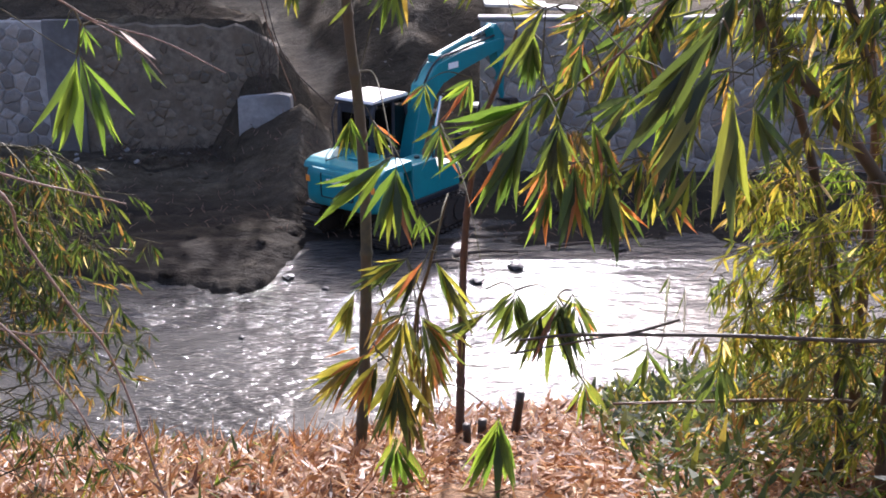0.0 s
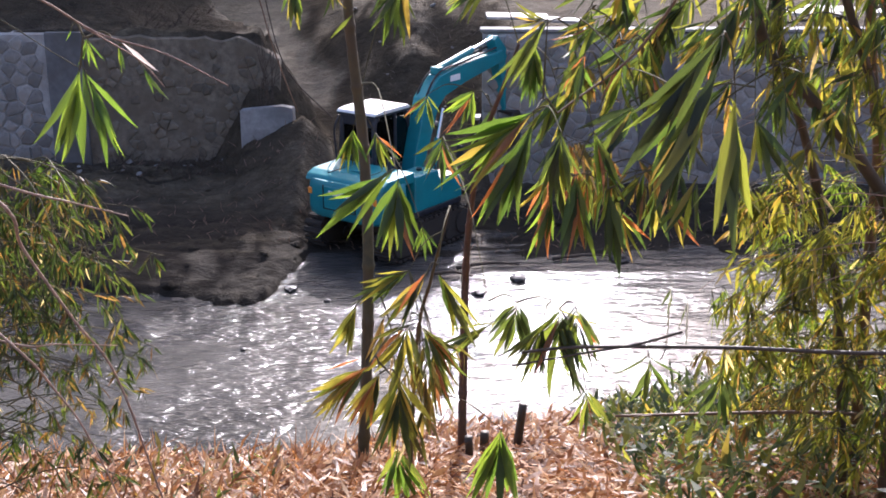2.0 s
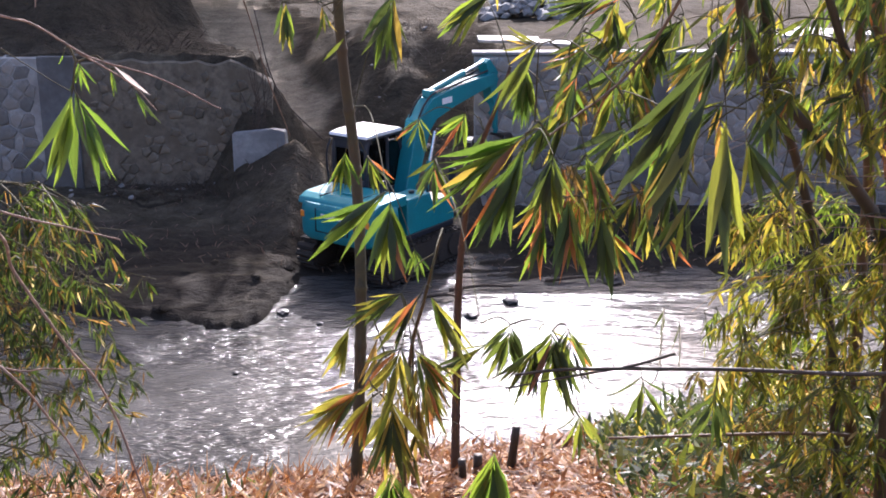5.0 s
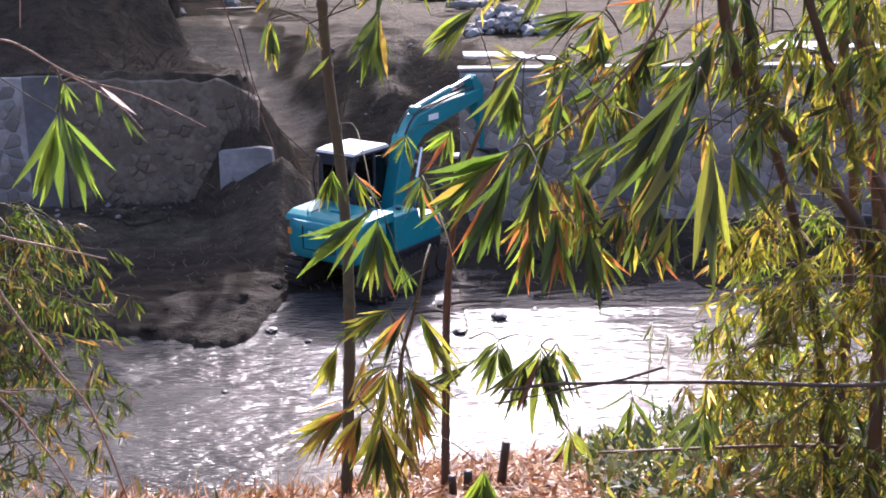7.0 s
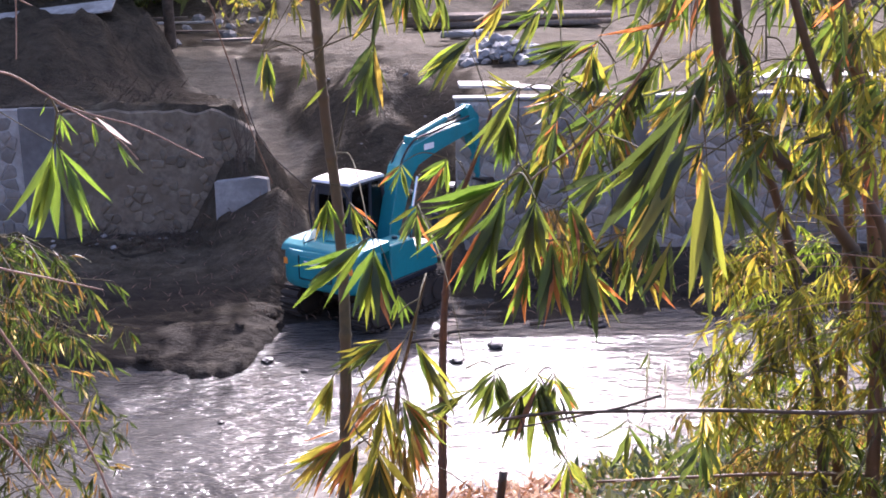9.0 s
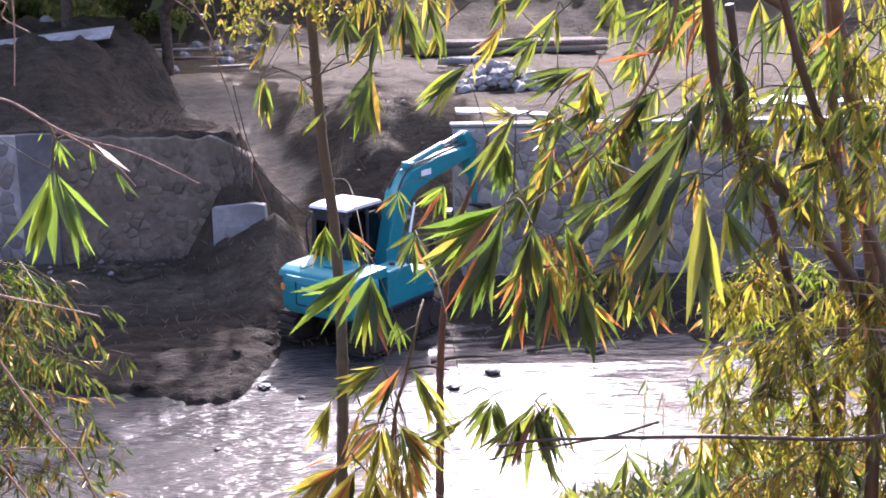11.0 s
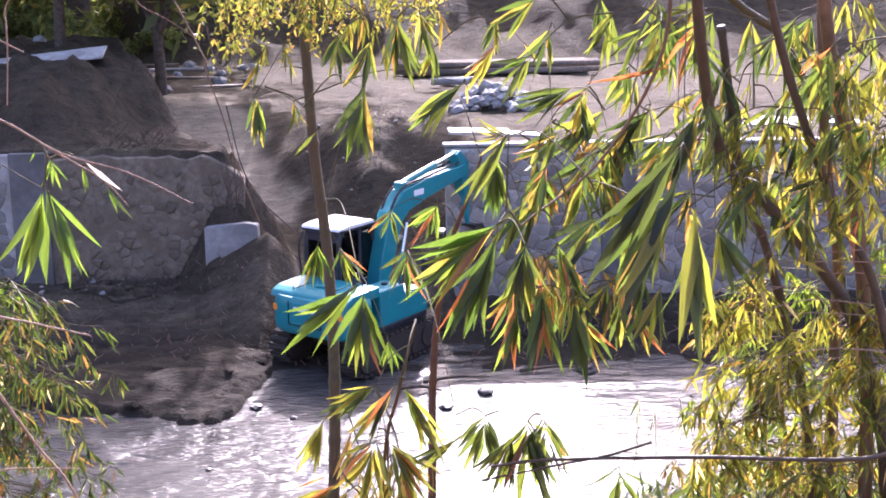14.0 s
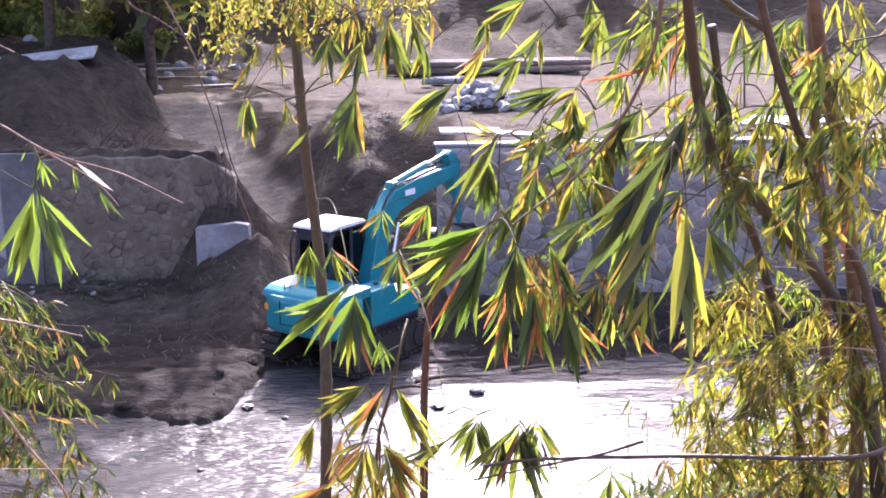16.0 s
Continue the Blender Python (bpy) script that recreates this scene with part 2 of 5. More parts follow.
LEAF_DIM = leaf_material("shaded_thicket_leaf", [(0.0, (0.016, 0.028, 0.012)), (0.45, (0.034, 0.056, 0.016)), (0.72, (0.07, 0.098, 0.024)), (0.84, (0.10, 0.07, 0.03)), (0.95, (0.17, 0.09, 0.035)), (1.0, (0.42, 0.36, 0.28))], (2.0, 1.9, 1.0), True)
LEAF_SERE = leaf_material("half_dry_bamboo_leaf", [(0.0, (0.06, 0.06, 0.02)), (0.4, (0.12, 0.115, 0.03)), (0.7, (0.19, 0.14, 0.045)), (0.9, (0.28, 0.15, 0.055)), (1.0, (0.45, 0.38, 0.29))], (1.9, 1.7, 1.0), True)
LEAF_PALE = leaf_material("pale_bamboo_leaf", YELLOWS, (1.6, 1.5, 1.1), True)
LEAF_FAR = leaf_material("tree_leaf", DARKS, (2.4, 2.2, 1.6), True)
LEAF_LOW = leaf_material("undergrowth_leaf", GREENS, (2.3, 2.0, 1.1), True)
STRAW = leaf_material("dry_leaf", STRAWS, (1.1, 1.0, 0.9), True)
DRY = leaf_material("orange_dry_leaf", [(0.0, (0.18, 0.085, 0.04)), (0.6, (0.30, 0.14, 0.05)), (1.0, (0.5, 0.19, 0.06))], (1.5, 1.2, 1.0))
DRY_RED = leaf_material("bleached_leaf", [(0.0, (0.55, 0.45, 0.42)), (1.0, (0.7, 0.62, 0.58))], (1.0, 1.0, 1.0))

m, nt, p = nodes("cab_glass")
p.inputs["Base Color"].default_value = (0.10, 0.12, 0.12, 1)
p.inputs["Roughness"].default_value, p.inputs["Transmission Weight"].default_value, p.inputs["IOR"].default_value = 0.03, 1.0, 1.45
GLASS = m


# ---- mesh helpers ----
def part(name, bm, material, parent=None, label=""):
    """Links a bmesh, or (vertices, faces), as one mesh object under a thing or part."""
    me = bpy.data.meshes.new(name)
    if isinstance(bm, tuple):
        me.from_pydata(bm[0], [], bm[1])
    else:
        bm.to_mesh(me)
        bm.free()
    me.materials.append(material)
    ob = new(name, me)
    if parent is not None:
        ob.parent = parent
    if label:
        tagged(ob, label)
    return ob


def smooth(ob):
    ob.data.polygons.foreach_set("use_smooth", [True] * len(ob.data.polygons))
    return ob


def box(bm, c, s, m=None, bevel=0.0, seg=2):
    """Adds a box with its centre and size, bevelled; returns its vertices."""
    r = bmesh.ops.create_cube(bm, size=1.0)["verts"]
    for v in r:
        v.co = Vector((v.co.x * s[0] + c[0], v.co.y * s[1] + c[1], v.co.z * s[2] + c[2]))
    if bevel:
        es = list({e for v in r for e in v.link_edges})
        out = bmesh.ops.bevel(bm, geom=es, offset=bevel, segments=seg, affect="EDGES", profile=0.5)
        r = list({v for f in out["faces"] for v in f.verts} | {v for v in r if v.is_valid})
    if m is not None:
        bmesh.ops.transform(bm, matrix=m, verts=r)
    return r


def boxed(c, s, bevel=0.01, m=None, seg=2):
    bm = bmesh.new()
    box(bm, c, s, m, bevel, seg)
    return bm


def prism(profile, x0, x1, bevel=0.02, seg=2):
    """A side profile of (y, z) points carried from x0 to x1."""
    bm = bmesh.new()
    a = [bm.verts.new((x0, y, z)) for y, z in profile]
    b = [bm.verts.new((x1, y, z)) for y, z in profile]
    n = len(profile)
    bm.faces.new(a)
    bm.faces.new(b[::-1])
    for k in range(n):
        bm.faces.new((a[k], b[k], b[(k + 1) % n], a[(k + 1) % n]))
    bmesh.ops.recalc_face_normals(bm, faces=bm.faces)
    if bevel:
        bmesh.ops.bevel(bm, geom=list(bm.edges), offset=bevel, segments=seg, affect="EDGES", profile=0.5)
    return bm


def rod(bm, a, b, r0, r1=None, n=10):
    """A closed round bar from a to b."""
    a, b = Vector(a), Vector(b)
    d = b - a
    q = Vector((0, 0, 1)).rotation_difference(d.normalized()).to_matrix().to_4x4()
    bmesh.ops.create_cone(bm, cap_ends=True, segments=n, radius1=r0, radius2=r0 if r1 is None else r1, depth=d.length, matrix=Matrix.Translation((a + b) / 2) @ q)


def rodded(a, b, r0, r1=None, n=12):
    bm = bmesh.new()
    rod(bm, a, b, r0, r1, n)
    return bm


def spline(pts, k=6):
    """Catmull-Rom points through pts."""
    P = [Vector(q) for q in pts]
    P = [2 * P[0] - P[1]] + P + [2 * P[-1] - P[-2]]
    out = []
    for i in range(1, len(P) - 2):
        for j in range(k):
            t = j / k
            out.append(0.5 * (2 * P[i] + (P[i + 1] - P[i - 1]) * t + (2 * P[i - 1] - 5 * P[i] + 4 * P[i + 1] - P[i + 2]) * t * t
                              + (3 * P[i] - P[i - 1] - 3 * P[i + 1] + P[i + 2]) * t ** 3))
    return out + [P[-2]]


def tube(pts, radii, n=8, into=None):
    """A tapered tube along pts, with closed ends, as (vertices, faces)."""
    V, F = into if into else ([], [])
    base = len(V)
    m_ = len(pts)
    up = Vector((0.3, 0.9, 0.2))
    for i, q in enumerate(pts):
        d = (pts[min(i + 1, m_ - 1)] - pts[max(i - 1, 0)]).normalized()
        u = d.cross(up).normalized()
        w = d.cross(u)
        r = radii[i] if hasattr(radii, "__len__") else radii
        for k in range(n):
            a = 2 * math.pi * k / n
            V.append(tuple(q + u * math.cos(a) * r + w * math.sin(a) * r))
    for i in range(m_ - 1):
        for k in range(n):
            F.append((base + i * n + k, base + i * n + (k + 1) % n, base + (i + 1) * n + (k + 1) % n, base + (i + 1) * n + k))
    F.append(tuple(base + k for k in range(n))[::-1])
    F.append(tuple(base + (m_ - 1) * n + k for k in range(n)))
    return V, F


def rough_lump(r, seed, squash=0.75, cuts=2):
    """An uneven, faceted stone."""
    bm = bmesh.new()
    bmesh.ops.create_icosphere(bm, subdivisions=cuts, radius=r)
    for v in bm.verts:
        k = 1 + 0.55 * noise.noise(v.co * (1.3 / r) + Vector((seed * 3.1, seed, 0)))
        v.co = Vector((v.co.x * k, v.co.y * k, v.co.z * k * squash))
    return bm


# ---- ground ----
def value_noise(x, y, seed):
    rng = np.random.RandomState(seed)
    g = rng.rand(64, 64)
    xi, yi = np.floor(x).astype(int), np.floor(y).astype(int)
    fx, fy = x - xi, y - yi
    fx, fy = fx * fx * (3 - 2 * fx), fy * fy * (3 - 2 * fy)
    a = g[xi % 64, yi % 64] * (1 - fx) + g[(xi + 1) % 64, yi % 64] * fx
    b = g[xi % 64, (yi + 1) % 64] * (1 - fx) + g[(xi + 1) % 64, (yi + 1) % 64] * fx
    return (a * (1 - fy) + b * fy) * 2 - 1


def fbm(x, y, s, seed, octaves=4):
    return sum(value_noise(x * s * 2 ** k, y * s * 2 ** k, seed + k) / 2 ** k for k in range(octaves))


def step(a, b, v):
    t = np.clip((v - a) / (b - a), 0, 1)
    return t * t * (3 - 2 * t)


def shore(x):
    """Where the mud of the far side meets the water."""
    return (18.75 + 0.5 * step(-4.6, -6.5, x) + 2.05 * step(-3.0, -2.3, x) + 0.35 * step(1.5, 5, x)
            + 0.22 * value_noise(x * 1.7, x * 0, 5) + 0.12 * value_noise(x * 5.1, x * 0, 6) + 0.06 * value_noise(x * 13.0, x * 0, 7))


def bank_edge(x):
    return 6.4 + 1.2 * step(-0.9, 0.45, x) + 0.6 * step(0.3, 1.5, x) + 0.12 * value_noise(x * 2.3, x * 0, 8)


def ramp_left(y):
    return -3.15 - (y - 25) * 0.40


def heights(x, y):
    ye = bank_edge(x)
    near = 5.6 - 0.30 * np.minimum(y, ye) + 0.05 * fbm(x, y, 1.6, 11)
    near = np.where(y < 0, 5.6 + 0 * y, near)
    drop = step(ye, ye + 3.2, y)
    ys = shore(x)
    lumps = 0.09 * fbm(x * 0.6, y * 1.4, 0.9, 21) + 0.055 * fbm(x * 0.6, y * 1.5, 2.6, 31) + 0.03 * fbm(x, y, 7.0, 36, 2)
    mud = -0.45 + (0.62 - 0.14 * step(-3.0, -2.2, x)) * step(ys - 0.15, ys + 0.5, y + 0.09 * fbm(x, y, 2.5, 38)) + 0.62 * step(22.2, 24.8, y) * (1 - 0.45 * step(-2.0, 1.0, x)) + lumps * step(ys - 0.1, ys + 0.5, y)
    z = near * (1 - drop) + mud * drop
    # earth behind the walls, and the slope that climbs between them
    slope = np.minimum(0.85 + 0.285 * (y - 24.4), 3.4) + 0.03 * fbm(x, y, 1.7, 41, 5) + 0.022 * fbm(x, y, 6.5, 45, 2)
    bank_face = 0.85 + (2.5 + 0.05 * fbm(x, y, 1.4, 43)) * step(24.2, 29.0, y + 0.2 * fbm(x, y, 1.1, 44)) + 0.04 * fbm(x, y, 4.0, 46)
    beside = step(0.7, 3.2, x + 2.4 + (y - 24) * 0.37 + 0.1 * fbm(x, y, 1.2, 47))
    slope = slope + np.maximum(bank_face - slope, 0) * beside * (1 - step(31, 34, y))
    left = step(ramp_left(y) + 0.1, ramp_left(y) - 0.7, x + 0.16 * fbm(x, y, 1.9, 91))
    right = step(0.85, 1.35, x)
    kept = 3.42 + 0.06 * fbm(x, y, 1.6, 51) + left * 0.16 * np.maximum(fbm(x, y, 1.9, 53), 0) * (1 - step(25.3, 26.4, y)) + left * (1.36 + 0.26 * fbm(x, y, 1.5, 64)) * (0.25 * step(25.3, 25.9, y) + 0.75 * step(26.2, 27.9, y + 0.8 * value_noise(x * 0.9, y * 0.9, 61))) * step(-5.3, -7.0, x + 0.6 * value_noise(x, y, 62)) * (1 - step(36, 44, y))
    back = np.maximum(left, right)
    upper = slope * (1 - back) + kept * back
    into = np.where(back > 0.02, (y > np.where(left > 0.5, 24.87, 25.17)) * 1.0, step(23.9, 25.2, y))
    z = z * (1 - into) + upper * into
    ridge = np.where((x > -4.12) & (x < -2.2), 1.20 + 0.62 * (x + 4.06) / 1.10 - 0.85 * np.abs(y - 24.24) - 1.6 * np.maximum(x + 2.8, 0) + 0.03 * fbm(x, y, 4.0, 83), -9)
    z = np.maximum(z, ridge)
    spill = 3.4 - 2.0 * np.hypot(x + 3.6, y - 25.35) + 0.22 * fbm(x, y, 1.8, 81)
    rise = np.clip((y - 45.5 + 0.9 * fbm(x, y, 0.25, 95)) / 8.0, 0, 1) * (5.4 + 0.4 * fbm(x, y, 0.3, 97)) * step(-10.5, -7.5, x + 0.4 * (y - 46))
    return np.maximum(z, spill) + np.maximum(rise, 3.4 * step(58, 95, y))


def build_ground():
    xs = np.concatenate([-np.geomspace(500, 13, 18), np.arange(-12.6, 12.61, 0.11), np.geomspace(13, 500, 18)])
    ys = np.concatenate([-np.geomspace(400, 3, 10), np.arange(-2, 4.5, 0.5), np.arange(4.5, 11, 0.11), np.arange(11, 17.5, 0.4),
                         np.arange(17.5, 25.1, 0.075), [25.14, 25.2], np.arange(25.3, 36, 0.14), np.arange(36, 60, 0.4), np.geomspace(60.5, 900, 24)])
    X, Y = np.meshgrid(xs, ys)
    Z = heights(X, Y)
    ny, nx = X.shape
    V = np.stack([X, Y, Z], -1).reshape(-1, 3)
    i = (np.arange(ny - 1)[:, None] * nx + np.arange(nx - 1)[None]).reshape(-1)
    F = np.stack([i, i + 1, i + nx + 1, i + nx], -1)
    ob = part("ground", (V.tolist(), F.tolist()), EARTH)
    smooth(ob)
    bank = 1 - step(bank_edge(X) + 0.6, bank_edge(X) + 2.0, Y)
    mid = (-2.25 - (Y - 24) * 0.36)
    path = step(23.4, 25.5, Y) * (1 - step(1.0, 1.6, np.abs(X - mid + 0.2) + 0.3 * fbm(X, Y, 0.9, 71))) * (Y < 36)
    path = np.maximum(path, step(30.5, 33.5, Y) * (0.02 + 0.2 * fbm(X, Y, 0.8, 72)).clip(0, 1))
    path = path * (1 - step(42, 48, Y))
    heap = step(0.0, 0.5, 3.6 - 2.0 * np.hypot(X + 3.55, Y - 25.3))
    path = path * (1 - heap)
    brown = np.maximum(step(24.9, 26, Y), 0.8 * heap) * (1 - path)
    col = np.stack([bank, path, brown, np.ones_like(X)], -1).reshape(-1)
    at = ob.data.attributes.new("kind", "FLOAT_COLOR", "POINT")
    at.data.foreach_set("color", col.astype(np.float32))
    return tagged(ob, "dark wet mud, earth slopes and leaf-strewn river bank", "ground", kind="structure")


ground = build_ground()

bm = bmesh.new()
bmesh.ops.create_grid(bm, x_segments=2, y_segments=2, size=1)
bmesh.ops.scale(bm, vec=(450, 8, 1), verts=bm.verts)
bmesh.ops.translate(bm, vec=(0, 15.6, 0), verts=bm.verts)
water = tagged(part("water", bm, WATER), "shallow rippled muddy river glittering in low sun", "water", kind="structure")


# ---- retaining walls ----
WALL_TOP = 3.44


def cell(pts, k, span):
    """The convex cell of pts[k] among its neighbours."""
    px_, pz = pts[k]
    poly = [(px_ - span, pz - span), (px_ + span, pz - span), (px_ + span, pz + span), (px_ - span, pz + span)]
    for j, (qx, qz) in enumerate(pts):
        if j == k or abs(qx - px_) > 2 * span or abs(qz - pz) > 2 * span:
            continue
        mx, mz, dx, dz = (px_ + qx) / 2, (pz + qz) / 2, qx - px_, qz - pz
        out = []
        for a, b in zip(poly, poly[1:] + poly[:1]):
            sa, sb = (a[0] - mx) * dx + (a[1] - mz) * dz, (b[0] - mx) * dx + (b[1] - mz) * dz
            if sa <= 0:
                out.append(a)
            if (sa < 0) != (sb < 0) and sa != sb:
                t = sa / (sa - sb)
                out.append((a[0] + t * (b[0] - a[0]), a[1] + t * (b[1] - a[1])))
        poly = out
        if len(poly) < 3:
            return []
    return poly


def stone_mesh(poly, c, gap, proud):
    """A cobble face with rounded shoulders, its cell shrunk by the joint."""
    V, F = [], []
    n = len(poly)
    for inset, y in ((gap, 0.02), (gap, -proud * 0.55), (gap + 0.028, -proud)):
        for x, z in poly:
            dx, dz = x - c[0], z - c[1]
            r = math.hypot(dx, dz) or 1
            k = max(1 - inset / r, 0.2)
            V.append((dx * k, y, dz * k))
    V.append((0, -proud * 1.15, 0))
    for ring in (0, 1):
        for k in range(n):
            F.append((ring * n + k, ring * n + (k + 1) % n, (ring + 1) * n + (k + 1) % n, (ring + 1) * n + k))
    for k in range(n):
        F.append((2 * n + k, 2 * n + (k + 1) % n, 3 * n))
    return V, F


def wall_panel(name, label, x0, x1, stones, mortar, seed, skip=0.0, ragged=0.0, pitch=0.285, fall=0.0):
    """A rubble wall with a mortar core and stones standing proud of it."""
    rng = random.Random(seed)
    bm = bmesh.new()
    n = int((x1 - x0) / 0.16)
    cols = []
    for k in range(n + 1):
        x = x0 + (x1 - x0) * k / n
        t = WALL_TOP - 0.02 + ragged * noise.noise(Vector((x * 1.9, seed, 0))) - ragged * 0.6 + 0.4 * ragged * noise.noise(Vector((x * 6, seed, 3)))
        t -= fall * max(0.0, (x - x1 + 0.8) / 0.8) ** 1.3
        cols.append([bm.verts.new((x, y, z)) for y, z in ((24.82, -0.9), (24.82, t - 0.03), (24.86, t), (25.18, t), (25.18, -0.9))])
    for a, b in zip(cols, cols[1:]):
        for k in range(5):
            bm.faces.new((a[k], b[k], b[(k + 1) % 5], a[(k + 1) % 5]))
    bm.faces.new(cols[0][::-1])
    bm.faces.new(cols[-1])
    bmesh.ops.recalc_face_normals(bm, faces=bm.faces)
    w = tagged(part(name, bm, mortar), label, "retaining wall", kind="structure")
    pts = []
    rows = int(WALL_TOP / (pitch * 0.86)) + 2
    for r in range(rows):
        for k in range(int((x1 - x0) / pitch) + 2):
            pts.append((x0 + (k + 0.5 * (r % 2) - 0.4 + rng.uniform(-0.42, 0.42)) * pitch, 0.25 + (r + rng.uniform(-0.42, 0.42)) * pitch * 0.86))
    for k, c in enumerate(pts):
        if not (x0 + 0.12 < c[0] < x1 - 0.12 and 0.3 < c[1] < WALL_TOP - 0.12 - 1.4 * ragged - fall * 1.2 * max(0.0, (c[0] - x1 + 0.9) / 0.8)) or rng.random() < skip:
            continue
        poly = cell(pts, k, 0.45)
        poly = [(min(max(x, x0 + 0.01), x1 - 0.01), min(z, WALL_TOP - 0.03)) for x, z in poly]
        if len(poly) < 3:
            continue
        me_v, me_f = stone_mesh(poly, c, rng.uniform(0.012, 0.024), rng.uniform(0.015, 0.045))
        s = part("stone", (me_v, me_f), stones, w)
        s.location = (c[0], 24.82, c[1])
    return w


def pier(name, x0, x1, lean=0.0):
    prof = [(24.70, -0.6), (24.76, WALL_TOP), (25.2, WALL_TOP), (25.2, -0.6)]
    return tagged(part(name, prism(prof, x0, x1, 0.015), CONCRETE_GREY), "smooth grey cement-rendered wall pier", "pier", kind="structure")


pier("wall_pier_1", -7.93, -7.20)
pier("wall_pier_2", 3.92, 4.62)
coping = part("coping", boxed((6.6, 24.97, WALL_TOP + 0.03), (11.8, 0.36, 0.06), 0.012), CONCRETE)
tagged(coping, "sunlit pale concrete coping along the wall top", "coping", kind="structure")

# concrete headwall in front of the soiled wall
prof = [(-4.06, 0.55), (-4.06, 1.98), (-3.25, 2.06), (-3.02, 2.02), (-2.94, 0.62)]
bm = bmesh.new()
fr = [bm.verts.new((x, 24.30, z)) for x, z in prof]
bk = [bm.verts.new((x + 0.03, 24.52, z)) for x, z in prof]
bm.faces.new(fr)
bm.faces.new(bk[::-1])
for k in range(5):
    bm.faces.new((fr[k], bk[k], bk[(k + 1) % 5], fr[(k + 1) % 5]))
bmesh.ops.recalc_face_normals(bm, faces=bm.faces)
bmesh.ops.bevel(bm, geom=list(bm.edges), offset=0.015, segments=2, affect="EDGES")
slab = tagged(part("concrete_slab", bm, CONCRETE), "pale grey broken concrete slab half buried in earth", "concrete slab")


# ---- excavator ----
def track_outline(r, half, z0):
    """Side outline of a crawler belt: two half rounds joined by straights."""
    pts = []
    for k in range(9):
        a = -math.pi / 2 + math.pi * k / 8
        pts.append((half + r * math.cos(a), z0 + r * math.sin(a)))
    for k in range(9):
        a = math.pi / 2 + math.pi * k / 8
        pts.append((-half + r * math.cos(a), z0 + r * math.sin(a)))
    return pts


def crawler(parent, x):
    tr = part("crawler_track", prism(track_outline(0.29, 1.06, 0.36), x - 0.2, x + 0.2, 0.01, 1), TRACK, parent, "mud-caked steel crawler track")
    out = track_outline(0.335, 1.06, 0.36)
    loop = out + out[:1]
    lens = [math.dist(a, b) for a, b in zip(loop, loop[1:])]
    total, n = sum(lens), 38
    shoe = boxed((0, 0, 0), (0.45, 0.125, 0.05), 0.008)
    box(shoe, (0, 0.02, -0.035), (0.45, 0.02, 0.04))
    me = bpy.data.meshes.new("track_shoe")
    shoe.to_mesh(me)
    shoe.free()
    me.materials.append(TRACK)
    for k in range(n):
        s, i = total * k / n, 0
        while s > lens[i]:
            s -= lens[i]
            i += 1
        a, b = loop[i], loop[i + 1]
        y, z = a[0] + (b[0] - a[0]) * s / lens[i], a[1] + (b[1] - a[1]) * s / lens[i]
        ob = new("track_shoe", me)
        ob.parent = tr
        ob.matrix_local = pose(x, y, z, math.degrees(math.atan2(b[1] - a[1], b[0] - a[0])), 0, 0)
    for y in (-1.06, -0.55, 0.0, 0.55, 1.06):
        r = 0.25 if abs(y) > 1 else 0.12
        part("roller", rodded((x - 0.235, y, 0.36 if r > 0.2 else 0.2), (x + 0.235, y, 0.36 if r > 0.2 else 0.2), r, n=16), TRACK, tr)


def beam(path, half_w, depths, material, name, parent, label=""):
    """A welded box boom: (y, z) centre line, with a depth at each point."""
    C = [Vector((0, y, z)) for y, z in path]
    low, top = [], []
    for i, c in enumerate(C):
        d = (C[min(i + 1, len(C) - 1)] - C[max(i - 1, 0)]).normalized()
        nrm = Vector((0, -d.z, d.y))
        top.append(((c + nrm * depths[i] / 2).y, (c + nrm * depths[i] / 2).z))
        low.append(((c - nrm * depths[i] / 2).y, (c - nrm * depths[i] / 2).z))
    bm = prism(top + low[::-1], -half_w, half_w, 0.02)
    return part(name, bm, material, parent, label)


def cylinder(parent, a, b, name="hydraulic_cylinder"):
    a, b = Vector(a), Vector(b)
    c = part(name, rodded(a, a.lerp(b, 0.62), 0.075, n=16), TEAL, parent)
    part("piston_rod", rodded(a.lerp(b, 0.6), b, 0.04, n=12), CHROME, c, "chrome piston rod")
    return c


